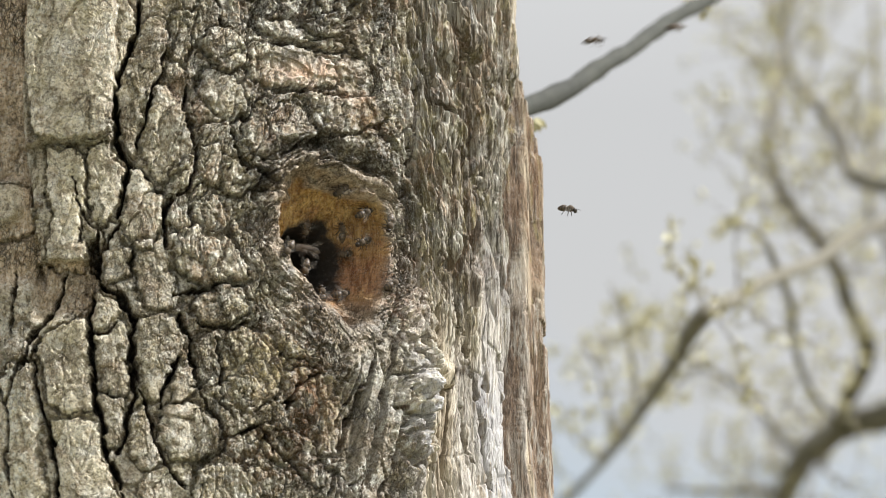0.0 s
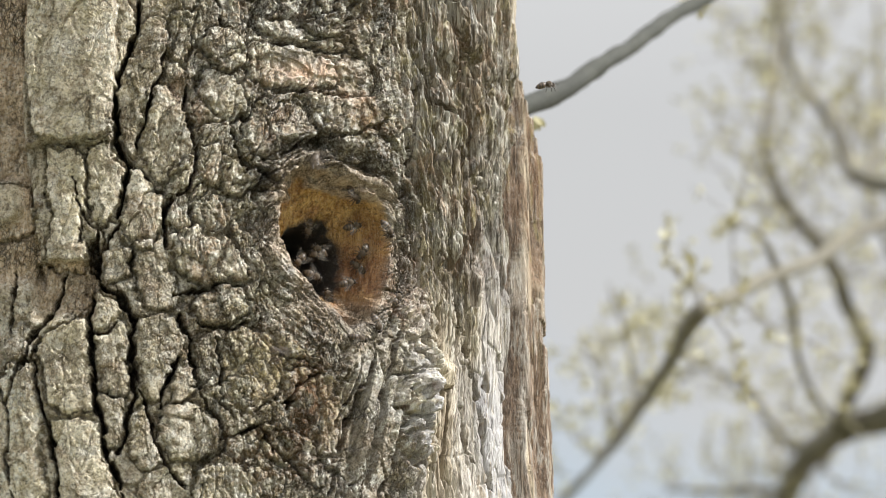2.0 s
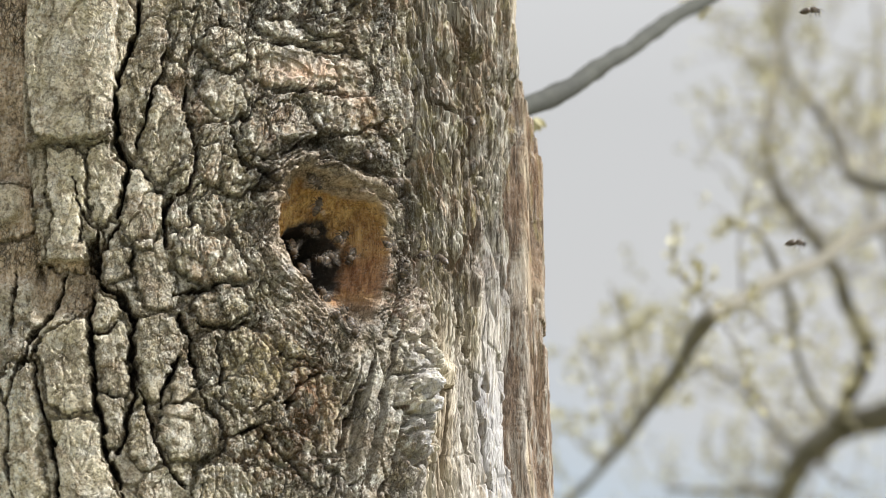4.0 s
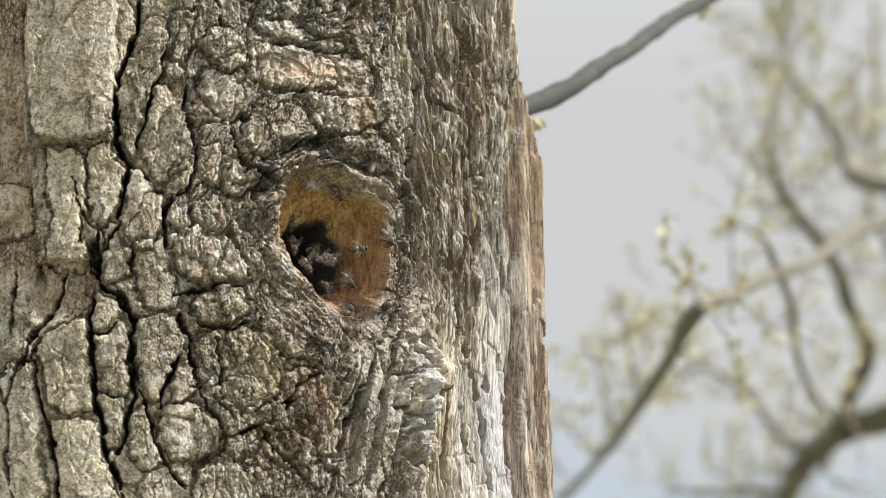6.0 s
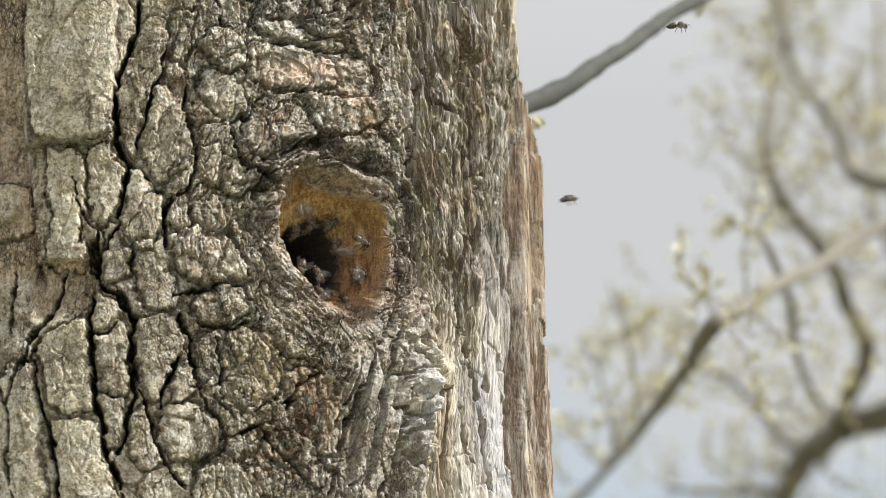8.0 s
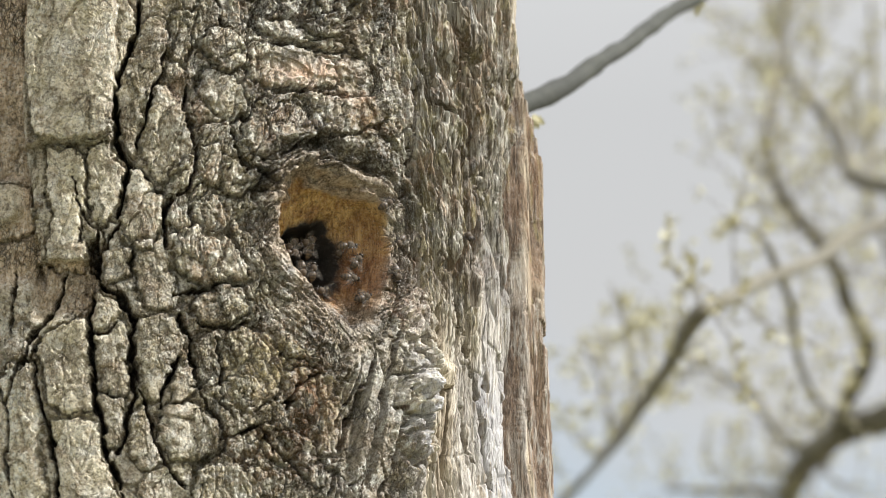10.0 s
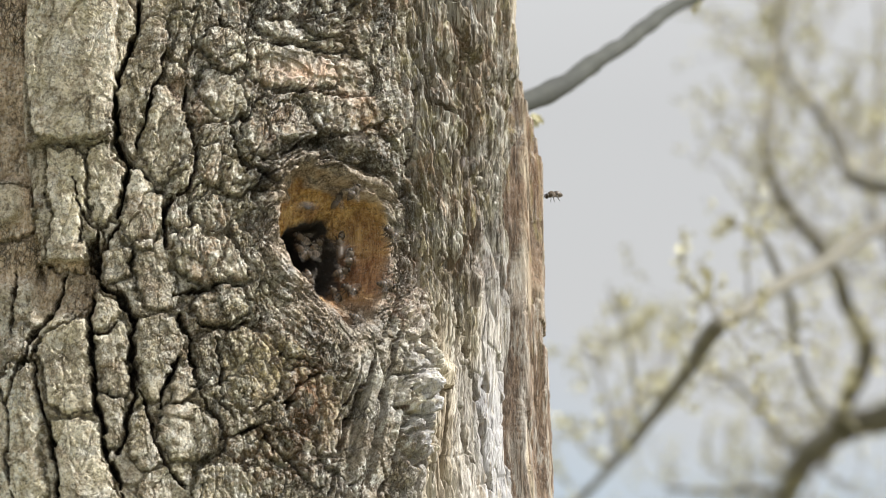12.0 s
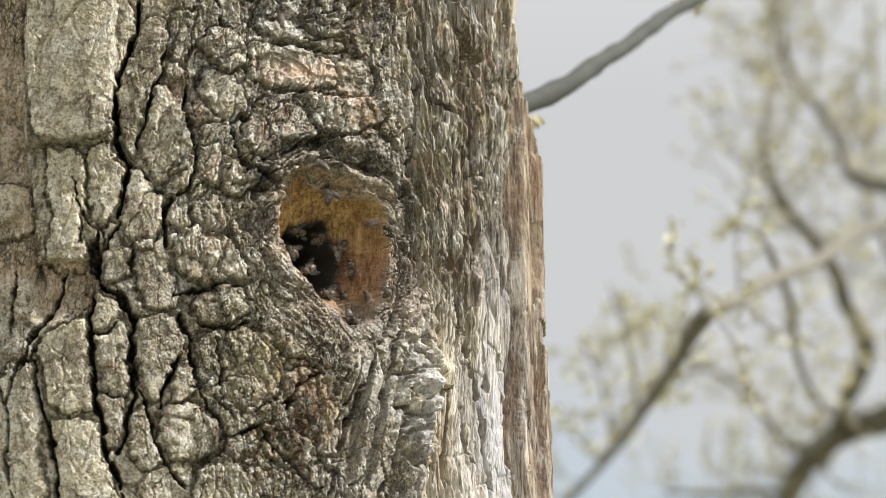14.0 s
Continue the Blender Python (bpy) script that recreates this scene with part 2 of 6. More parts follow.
def cells(x, y, seed=0):
    """Cell pattern: distance to the border between the two nearest centres, two random numbers a cell, and its slant."""
    xi, yi = np.floor(x).astype(np.int32), np.floor(y).astype(np.int32)
    d1 = np.full(x.shape, 9.0)
    d2 = np.full(x.shape, 9.0)
    who = np.zeros(x.shape, np.int32)
    cx, cy = np.zeros(x.shape, np.float32), np.zeros(x.shape, np.float32)
    for i in (-1, 0, 1):
        for j in (-1, 0, 1):
            k = _PERM[_PERM[(xi + i + seed * 53) % 512] + (yi + j + seed * 17) % 512]
            d = np.sqrt((x - xi - i - _OFF_X[k]) ** 2 + (y - yi - j - _OFF_Y[k]) ** 2)
            near = d < d1
            d2 = np.where(near, d1, np.minimum(d2, d))
            cx, cy = np.where(near, i + _OFF_X[k], cx), np.where(near, j + _OFF_Y[k], cy)
            who = np.where(near, k, who)
            d1 = np.where(near, d, d1)
    k1, k2 = (who % 101) / 100, (who % 67) / 66
    # a slanting facet for each cell
    facet = (x - xi - cx) * _COS[who] * (0.4 + k1) + (y - yi - cy) * _SIN[who] * (0.4 + k2)
    return d2 - d1, k1, k2, facet


def smooth(low, high, x):
    t = np.clip((x - low) / (high - low), 0, 1)
    return t * t * (3 - 2 * t)


def blob(u, v, cu, cv, ru, rv=None, turn=0.0):
    """1 in the middle of an oval patch, falling off to 0 round it."""
    c, s = math.cos(radians(turn)), math.sin(radians(turn))
    du, dv = u - cu, v - cv
    return np.exp(-((du * c + dv * s) / ru) ** 2 - ((dv * c - du * s) / (rv or ru)) ** 2)


def line_distance(u, v, points, along=False):
    """Distance to a broken line and, if wanted, how far along it the nearest place lies (0 to 1)."""
    d, s = np.full(u.shape, 1e9), np.zeros(u.shape)
    lengths = [math.hypot(b[0] - a[0], b[1] - a[1]) for a, b in zip(points, points[1:])]
    done, whole = 0.0, sum(lengths) + 1e-9
    for (ax, ay), (bx, by), n in zip(points, points[1:], lengths):
        ex, ey = bx - ax, by - ay
        t = np.clip(((u - ax) * ex + (v - ay) * ey) / (ex * ex + ey * ey + 1e-9), 0, 1)
        here = np.hypot(u - ax - t * ex, v - ay - t * ey)
        if along:
            s = np.where(here < d, (done + t * n) / whole, s)
        d = np.minimum(d, here)
        done += n
    return (d, s) if along else d


def inside(u, v, points):
    """Signed distance to a closed outline, positive inside."""
    d = line_distance(u, v, points + points[:1])
    ins = np.zeros(u.shape, bool)
    for (ax, ay), (bx, by) in zip(points, points[1:] + points[:1]):
        cross = (ay > v) != (by > v)
        ins ^= cross & (u < (bx - ax) * (v - ay) / (by - ay + 1e-12) + ax)
    return np.where(ins, d, -d)


TRUNK_R, NEST_Z = 0.255, 2.06       # the trunk's radius at the nest's height
HOLE_U, HOLE_V = 152.0, 14.0
RIM = [(117, 53), (138, 58), (168, 52), (185, 48), (193, 36), (192, 12), (184, -17), (172, -33), (160, -36), (143, -25), (122, -6), (112, 7), (113, 34)]
THROAT = [(129, 18), (133, 24), (144, 29), (160, 31), (167, 24), (171, 10), (171, -5), (160, -14), (147, -8), (135, 1), (128, 8)]


def fissures(u, v, fu, fv):
    """Deep furrows between the bark plates, each with its width and depth in millimetres."""
    depth, cheek = np.zeros(u.shape), np.zeros(u.shape)
    drawn = smooth(185, 235, u)
    vary = fbm(u / 9, v / 9, 2, 13) * (1 - drawn) + fbm(u / 30, v / 70, 2, 13) * drawn

    def fissure(width, deep, *points):
        us, vs = [p[0] for p in points], [p[1] for p in points]
        box = (u > min(us) - 14) & (u < max(us) + 14) & (v > min(vs) - 14) & (v < max(vs) + 14)
        if not box.any():
            return
        width = width * (0.85 + 1.7 * float(smooth(225, 290, np.mean(us))))
        d, along = line_distance(fu[box], fv[box], list(points), True)
        # tapered towards both ends, wider and narrower on the way
        w = width * (0.30 + 0.75 * np.sqrt(np.clip(np.sin(np.pi * (0.06 + 0.88 * along)), 0, 1))) * (0.85 + 0.75 * vary[box])
        flat = float(smooth(150, 240, np.mean(us)))
        cut = 2.4 * deep * (1 - smooth(0.15 + 0.10 * flat, 0.58 - 0.10 * flat, d / w)) * (0.55 + 0.45 * np.clip(w / width, 0, 1.2))
        depth[box] = np.maximum(depth[box], cut)
        cheek[box] = np.maximum(cheek[box], np.exp(-(d / (width * 1.1)) ** 2))
    fissure(5.0, 6, (366, 165), (362, 130), (357, 90), (352, 60), (347, 20), (343, -20), (337, -60), (331, -110), (325, -160))
    fissure(5.0, 9, (28, 153), (26, 136), (22, 122), (16, 108), (13, 97), (13, 84), (14, 70), (18, 58), (22, 52), (21, 43), (18, 31), (15, 20))
    fissure(4.0, 6, (55, 102), (54, 88), (57, 77), (61, 65), (60, 51), (58, 40), (49, 33))
    fissure(3.1, 5, (46, 121), (40, 109), (35, 98), (33, 88), (29, 74), (27, 63))
    fissure(3.1, 4.5, (72, 156), (79, 142), (90, 131), (96, 119), (91, 108))
    fissure(6.3, 8, (80, 76), (90, 62), (100, 51), (110, 47))
    fissure(2.7, 4, (21, 52), (29, 49), (35, 41), (41, 35))
    fissure(2.2, 3, (-11, 44), (-5, 25), (2, 14))
    fissure(2.2, 3, (-6, 23), (-6, 5))
    fissure(5.4, 7, (46, 33), (43, 23), (45, 5))
    fissure(6.3, 8, (3, 13), (1, 2), (4, -15))
    fissure(5.4, 8, (18, 17), (10, 7), (5, -7), (6, -19), (15, -23), (22, -35), (27, -41), (25, -56), (26, -69), (28, -80), (24, -92), (22, -111), (20, -120))
    fissure(3.6, 6, (-15, -12), (-18, -22), (-23, -36), (-27, -45), (-36, -53), (-38, -65), (-44, -75), (-46, -89))
    fissure(4.0, 7, (-28, -52), (-33, -62), (-31, -79), (-26, -93), (-21, -109), (-18, -126), (-16, -146))
    fissure(4.5, 8, (3, -26), (0, -42), (1, -59), (3, -79), (6, -96), (10, -116), (16, -132), (23, -146))
    fissure(2.7, 5, (1, -52), (11, -49), (18, -41))
    fissure(4.5, 7, (53, -36), (58, -51), (59, -61), (64, -81))
    fissure(3.6, 6, (51, -61), (48, -72), (43, -82), (41, -93))
    fissure(3.6, 6, (30, -82), (35, -95), (39, -109), (43, -119), (51, -131), (59, -139))
    fissure(4.5, 7, (49, -25), (66, -20), (89, -18))
    fissure(2.7, 5, (64, -83), (74, -97), (79, -105), (79, -118))
    fissure(3.6, 6, (80, -109), (90, -104), (99, -100), (109, -115), (123, -127), (137, -136))
    fissure(2.7, 4, (-12, -98), (4, -94))
    fissure(2.7, 4, (94, 143), (105, 134), (119, 132), (139, 131), (158, 130))
    fissure(2.7, 4, (127, 135), (151, 141), (160, 138))
    fissure(3.1, 5, (155, 165), (151, 156), (159, 148), (163, 138), (171, 130))
    fissure(3.6, 6, (195, 172), (198, 151), (200, 133))
    fissure(3.6, 6, (222, 124), (216, 94), (212, 64))
    fissure(4.5, 7, (254, 184), (258, 163), (267, 147), (275, 135), (273, 100))
    fissure(3.6, 5, (221, 177), (227, 157), (231, 136), (237, 116), (262, 110))
    fissure(3.6, 7, (287, 117), (290, 94), (283, 71))
    fissure(5.2, 8, (173, -55), (164, -77), (153, -108), (144, -133))
    fissure(4.6, 7, (190, -46), (180, -75), (173, -106), (164, -135))
    fissure(4.2, 7, (197, -69), (191, -94), (189, -118))
    fissure(2.7, 5, (288, 192), (297, 173), (306, 156))
    fissure(2.7, 4, (179, 169), (183, 156), (195, 145))
    fissure(3.0, 2.5, (194, 46), (199, 20), (196, -11), (188, -36))
    fissure(2.7, 4, (217, 34), (215, 9), (210, -16))
    fissure(2.7, 4, (234, 62), (230, 29), (233, 2))
    fissure(2.7, 5, (258, 27), (253, -2), (257, -26))
    fissure(2.7, 5, (115, -91), (120, -78), (137, -66))
    fissure(2.7, 4, (73, -50), (78, -67), (75, -84), (84, -97))
    fissure(2.7, 5, (94, -41), (80, -45), (63, -42))
    fissure(2.7, 4, (-46, -11), (-44, -38), (-44, -52))
    fissure(2.7, 4, (-51, -82), (-45, -95), (-46, -118), (-42, -146))
    fissure(3.4, 10, (266, -25), (272, -38), (277, -48), (282, -61), (287, -76), (288, -92), (288, -107), (298, -123))
    fissure(2.8, 9, (312, -31), (315, -50), (322, -65), (331, -74))
    fissure(2.4, 8, (292, -8), (287, -25), (292, -42), (295, -56))
    fissure(2.2, 7, (258, -72), (264, -83), (269, -98), (277, -108))
    fissure(2.2, 7, (246, -46), (242, -64), (243, -81), (241, -102))
    fissure(3.4, 8, (252, 173), (259, 158), (276, 150), (280, 135))
    fissure(3.8, 9, (214, 102), (212, 84), (208, 63))
    fissure(2.4, 7, (228, 135), (232, 118), (236, 104))
    fissure(2.6, 6, (281, 81), (283, 53), (276, 23), (278, -5))
    fissure(2.4, 6, (303, 93), (297, 63), (300, 31), (294, 5))
    fissure(2.4, 6, (260, 34), (261, 10), (255, -16), (264, -29))
    fissure(2.6, 7, (201, 3), (196, -25), (188, -54), (178, -82), (170, -110), (164, -140))
    fissure(2.6, 8, (175, -45), (168, -73), (157, -102), (147, -130), (140, -143))
    fissure(2.4, 7, (163, -57), (157, -78), (146, -99))
    fissure(2.6, 7, (190, -95), (186, -116), (177, -140))
    return depth, cheek


def bark_plates(u, v):
    """Raised plates of outer bark with broken edges: how far they stand out, in millimetres, where they lie, and how pale they are."""
    rise, mask, shade = np.zeros(u.shape), np.zeros(u.shape), np.zeros(u.shape)

    def plate(height, pale, *points):
        us, vs = [p[0] for p in points], [p[1] for p in points]
        box = (u > min(us) - 8) & (u < max(us) + 8) & (v > min(vs) - 8) & (v < max(vs) + 8)
        if not box.any():
            return
        d = inside(u[box], v[box], list(points))
        top = smooth(-0.35, 0.45, d)
        slope = (u[box] - sum(us) / len(us)) * 0.03 + (v[box] - sum(vs) / len(vs)) * 0.02
        rise[box] += top * (0.8 * height * (0.92 + 0.08 * smooth(0, 5, d)) + slope) - 3.6 * np.exp(-((d + 1.1) / 1.0) ** 2)
        mask[box] = np.maximum(mask[box], top)
        shade[box] = shade[box] * (1 - top) + pale * top
    plate(6, 0.3, (-43, 158), (16, 157), (24, 143), (23, 125), (13, 104), (12, 87), (10, 72), (2, 70), (-11, 66), (-20, 62), (-33, 69), (-36, 88), (-40, 108), (-44, 126))
    plate(4, 0.3, (-28, 65), (-11, 62), (-4, 49), (-1, 36), (-4, 15), (-2, 5), (-3, -10), (-11, -9), (-20, -11), (-25, -5), (-23, 22), (-27, 50))
    plate(3, 0.2, (-3, 62), (10, 68), (14, 53), (20, 49), (18, 32), (11, 22), (6, 15), (1, 20), (-1, 39))
    plate(4, 0.3, (-4, 20), (3, 18), (6, 8), (3, 2), (-3, 8))
    plate(4.5, -0.1, (32, 143), (41, 142), (47, 123), (40, 108), (35, 96), (30, 84), (29, 67), (25, 55), (17, 70), (13, 94), (20, 115), (26, 127))
    plate(3, -0.1, (48, 147), (60, 148), (57, 134), (55, 116), (48, 116), (45, 130))
    plate(6, 0.2, (67, 136), (79, 140), (92, 128), (91, 117), (80, 113), (71, 119), (62, 129))
    plate(2.5, -0.25, (66, 113), (80, 111), (90, 101), (94, 88), (83, 82), (71, 88), (62, 98))
    plate(4.5, 0.1, (32, 95), (42, 102), (56, 85), (61, 72), (58, 54), (49, 50), (41, 40), (33, 50), (29, 65))
    plate(4.5, 0.3, (21, 48), (29, 50), (34, 36), (43, 33), (41, 16), (36, 2), (26, 2), (18, 8), (20, 26))
    plate(4.5, 0.3, (46, 50), (59, 58), (61, 41), (54, 35), (58, 17), (53, 10), (44, 23), (43, 36))
    plate(3.5, 0.1, (62, 63), (74, 67), (80, 56), (78, 42), (68, 41), (62, 51))
    plate(4.5, 0.2, (78, 61), (90, 56), (96, 46), (90, 37), (80, 37), (78, 48))
    plate(7, 0.2, (90, 80), (101, 97), (123, 103), (154, 104), (194, 106), (196, 101), (180, 90), (154, 81), (123, 73), (108, 60), (99, 64), (90, 72))
    plate(3, 0.1, (99, 148), (123, 147), (155, 144), (161, 134), (139, 133), (116, 135), (101, 141))
    plate(5.5, -0.2, (123, 148), (151, 154), (161, 150), (155, 142), (133, 141))
    plate(5.5, -0.1, (159, 152), (172, 156), (176, 148), (172, 132), (163, 133), (157, 141))
    plate(2.5, 0.2, (94, 130), (123, 131), (146, 125), (154, 112), (131, 106), (104, 106), (94, 112))
    plate(3.5, 0, (59, 32), (76, 35), (83, 22), (78, 11), (66, 14), (59, 24))
    plate(6.5, 0.4, (46, 9), (60, 17), (80, 11), (90, -5), (92, -14), (77, -16), (60, -16), (50, -8))
    plate(3.5, 0.3, (8, 17), (18, 15), (23, 2), (22, -15), (10, -19), (7, -2))
    plate(3, 0, (25, 5), (43, 9), (46, -11), (53, -28), (47, -35), (34, -34), (27, -18))
    plate(5.5, 0.3, (60, -28), (72, -20), (89, -21), (91, -36), (80, -42), (67, -41), (60, -36))
    plate(3.5, 0.1, (4, -24), (15, -29), (19, -39), (11, -49), (3, -46), (1, -36))
    plate(3.5, 0, (4, -52), (19, -40), (23, -49), (22, -66), (26, -76), (20, -86), (8, -82), (5, -66))
    plate(4, 0.1, (29, -39), (50, -38), (55, -51), (57, -65), (49, -67), (44, -78), (37, -90), (31, -79), (27, -59))
    plate(4.5, 0.3, (50, -67), (60, -63), (62, -78), (59, -86), (50, -88), (48, -78))
    plate(4.5, 0.3, (-19, -46), (-2, -39), (-0, -59), (3, -79), (4, -96), (-8, -99), (-21, -92), (-26, -69), (-30, -55))
    plate(3.5, 0.3, (-45, -68), (-33, -65), (-29, -86), (-26, -99), (-27, -119), (-21, -150), (-56, -150), (-58, -85))
    plate(3.5, 0.3, (-21, -101), (4, -101), (9, -119), (16, -139), (21, -152), (-13, -152), (-17, -129))
    plate(3, 0, (7, -86), (20, -87), (20, -106), (17, -117), (10, -116), (8, -99))
    plate(3.5, 0.2, (25, -99), (33, -89), (39, -105), (48, -123), (32, -129), (26, -119))
    plate(4, 0.3, (42, -92), (62, -90), (75, -101), (76, -114), (64, -124), (51, -123), (42, -112))
    plate(6.5, 0.2, (64, -129), (77, -120), (90, -126), (99, -143), (97, -149), (61, -151))
    plate(4.5, 0.3, (99, -103), (111, -100), (122, -114), (115, -125), (104, -116))
    plate(3, 0.1, (63, -51), (80, -43), (104, -45), (115, -61), (108, -82), (94, -93), (80, -90), (67, -81), (62, -64))
    plate(5, 0.2, (-62, 41), (-38, 40), (-35, 16), (-44, 7), (-61, 10))
    plate(4, -0.2, (117, -68), (137, -62), (152, -85), (148, -112), (125, -124), (111, -108), (108, -88))
    plate(7, 0.3, (214, -36), (227, -41), (244, -49), (244, -63), (232, -61), (222, -52))
    plate(7, 0.3, (195, -66), (209, -58), (225, -66), (221, -77), (203, -86), (190, -81))
    plate(6, 0.3, (198, -97), (215, -93), (220, -104), (210, -111), (200, -107))
    plate(5, -0.3, (259, 184), (271, 181), (293, 161), (288, 151), (267, 162), (258, 171))
    return rise, mask, shade


def trunk_relief(u, v):
    """Height of the bark over the trunk's round, in millimetres, and the masks of its materials."""
    right = smooth(188, 225, u + 8 * fbm(u / 30, v / 60, 2, 22))
    wu = 2.2 * fbm(u / 14, v / 14, 3, 3) * (1 - right) + right * 3.0 * fbm(u / 24, v / 70, 2, 4)
    wv = 2.2 * fbm(u / 14, v / 14, 3, 11) * (1 - right)
    fu, fv = u + wu, v + wv
    du, dv = fu - HOLE_U, fv - HOLE_V
    r2 = du * du + dv * dv + 1e-6
    a2 = 52.0 ** 2
    bend = np.where(r2 > a2, a2 / r2, r2 / a2)
    # the grain parts round the hole like water round a stone
    p, q = du * (1 - bend), dv * (1 + bend)

    swing = u - 22 * smooth(20, -40, v) + 8 * fbm(u / 40, v / 40, 2, 21)
    left = 0.55 * (1 - smooth(20, 60, swing)) + 0.45 * (1 - smooth(80, 125, swing))
    low_right = right * smooth(20, -50, v)
    sleek = np.clip(blob(u, v, 138, 122, 52, 24) + 1.3 * blob(u, v, 172, -95, 26, 70), 0, 1)
    middle = np.clip(1 - left - right, 0, 1) * (1 - 0.75 * sleek)
    granule = np.clip(blob(fu, fv, 92, -62, 34, 30) + 0.8 * blob(fu, fv, 122, -92, 26, 36), 0, 1)

    h = 5.0 * fbm(u / 90, v / 120, 2, 31)
    h = h + 9 * blob(u, v, 118, -62, 50, 55) + 7 * blob(u, v, 150, 78, 46, 20) + 5 * blob(u, v, 205, -75, 16, 45)
    h = h + 3 * blob(u, v, 225, 10, 30, 60) + 4.5 * smooth(290, 370, u) * smooth(80, 190, v)

    rag_u, rag_v = 1.7 * fbm(u / 5, v / 6, 3, 18, 0.6) * (1 - right), 1.7 * fbm(u / 5, v / 6, 3, 19, 0.6) * (1 - right)
    # lumps, large plates and their chipped outlines, drawn out along the grain
    e2, k3, k5, t2 = cells((p + rag_u) / 10 + 0.35 * fbm(u / 8, v / 8, 2, 5), (q + rag_v) / 17, 2)
    e3, k4, k6, t3 = cells((fu + 0.6 * rag_u) / 4.0, (fv + 0.6 * rag_v) / 5.6, 3)
    chip = 1 - smooth(155, 180, u)
    chip_u, chip_v = chip * (2.4 * (k3 - 0.5) + 1.4 * (k4 - 0.5)), chip * (2.4 * (k5 - 0.5) + 1.4 * (k6 - 0.5))
    e1, k1, k2, t1 = cells((p + 1.5 * chip_u + rag_u) / 26 + 0.35 * fbm(u / 30, v / 30, 2, 15), (q + 1.5 * chip_v + rag_v) / 52, 1)
    h = h - (8.5 * middle + 1.2 * left + 1.0 * right) * (1 - smooth(0.0, 0.06, e1)) + (k1 - 0.5) * (5.5 * middle + 1.5 * left + 1.5 * right) + t1 * (5.0 * middle + 3.0 * left + 1.0 * right)
    h = h + middle * ((k3 - 0.5) * 3.0 + 1.9 * t2 - 3.4 * (1 - smooth(0.0, 0.07, e2)) * smooth(0.2, 0.4, k5))
    h = h + granule * (1.2 * smooth(0.0, 0.35, e2) - 1.3 * (1 - smooth(0.0, 0.16, e3)))
    h = h + (0.9 * middle + 0.8 * granule + 0.05 * right + 0.05 * left) * (1.0 * (k4 - 0.5) + 0.45 * t3 - 0.6 * (1 - smooth(0.0, 0.08, e3)))
    # overlapping flakes
    f1 = fbm(fu / 22 + 0.04 * chip_u, fv / 34 + 0.03 * chip_v, 4, 41) * 4.5
    h = h + (0.35 + 0.35 * middle - 0.35 * right) * (np.floor(f1) + smooth(0.0, 0.09, f1 - np.floor(f1)))
    f2 = fbm(p / 9, q / 60, 3, 47) * 3
    h = h + (0.1 + 0.4 * middle + 0.15 * right) * (np.floor(f2) + smooth(0.0, 0.10, f2 - np.floor(f2)))
    # hairline cracks on the smooth plates
    e4, k7, _, t4 = cells(fu / 17 + 0.5 * fbm(u / 8, v / 8, 3, 43), fv / 34, 8)
    h = h - left * (2.0 * (1 - smooth(0.0, 0.03, e4)) * smooth(-0.05, 0.2, gnoise(u / 30, v / 45, 17)) - (k7 - 0.5) * 0.8 - 1.6 * t4)
    # the plates that can be told apart, laid over the rest
    rise, plate_mask, plate_shade = bark_plates(fu + 1.4 * rag_u + 0.7 * chip_u, fv + 1.4 * rag_v + 0.7 * chip_v)
    h = h * (1 - 0.45 * plate_mask * (1 - right)) + rise
    # long cracks that run with the grain
    long1 = np.abs(gnoise(p / 19 + 0.2 * fbm(u / 24, v / 50, 2, 52), q / 130, 51))
    long2 = np.abs(gnoise(p / 6.5 + 0.2 * fbm(u / 9, v / 9, 2, 53), q / 55, 54))
    thin = ridged(p / 5.5, q / 45, 3, 55)
    border = 348.3 + 0.13 * v
    near_flank = right * (1 - 0.9 * smooth(-8, 6, u - border)) * (1 - 0.4 * low_right)
    # ragged upright strips at several levels, parted by grooves that fork and rejoin
    wave = 0.28 * fbm(u / 18, v / 80, 3, 59)
    silver = near_flank * smooth(268, 288, u) * smooth(75, 20, v)
    strip = fbm(p / 17 + wave, q / 120, 3, 60)
    kr = np.clip(0.5 + 1.3 * strip, 0, 1)
    for size, run, seed, deep, wide in ((26, 240, 63, 8.0 * smooth(255, 290, u), 0.13), (15, 130, 51, 7.0, 0.11), (7, 70, 56, 5.0, 0.13), (3.4, 30, 62, 2.4, 0.18)):
        groove = 1 - smooth(0.0, wide, np.abs(gnoise(p / size + wave * 1.4, q / run, seed)))
        h = h - near_flank * (1 - 0.8 * silver * (size < 10) - 0.2 * silver * (size < 20)) * deep * groove
    h = h + near_flank * ((7.0 - 3.5 * silver) * strip + (1.5 - 1.1 * silver) * fbm(p / 3.0, q / 10, 3, 69, 0.6))
    h = h - middle * 2.8 * (1 - smooth(0.01, 0.09, long2)) - left * 1.0 * (1 - smooth(0.0, 0.02, long1))
    h = h + (0.10 + 0.35 * middle + 0.6 * near_flank) * thin
    h = h + 8.0 * blob(u, v, 174, -98, 32, 62) * (smooth(0.30, 0.62, ridged((u - 0.30 * v) / 9, (v + 0.30 * u) / 110, 2, 57)) - 0.4)
    # crusty knobs below the nest
    ep, _, _, tp = cells(u / 20 + 0.4 * fbm(u / 10, v / 14, 3, 58), v / 22, 9)
    knob = np.clip(blob(u, v, 212, -62, 16, 40) + blob(u, v, 200, -100, 12, 24), 0, 1)
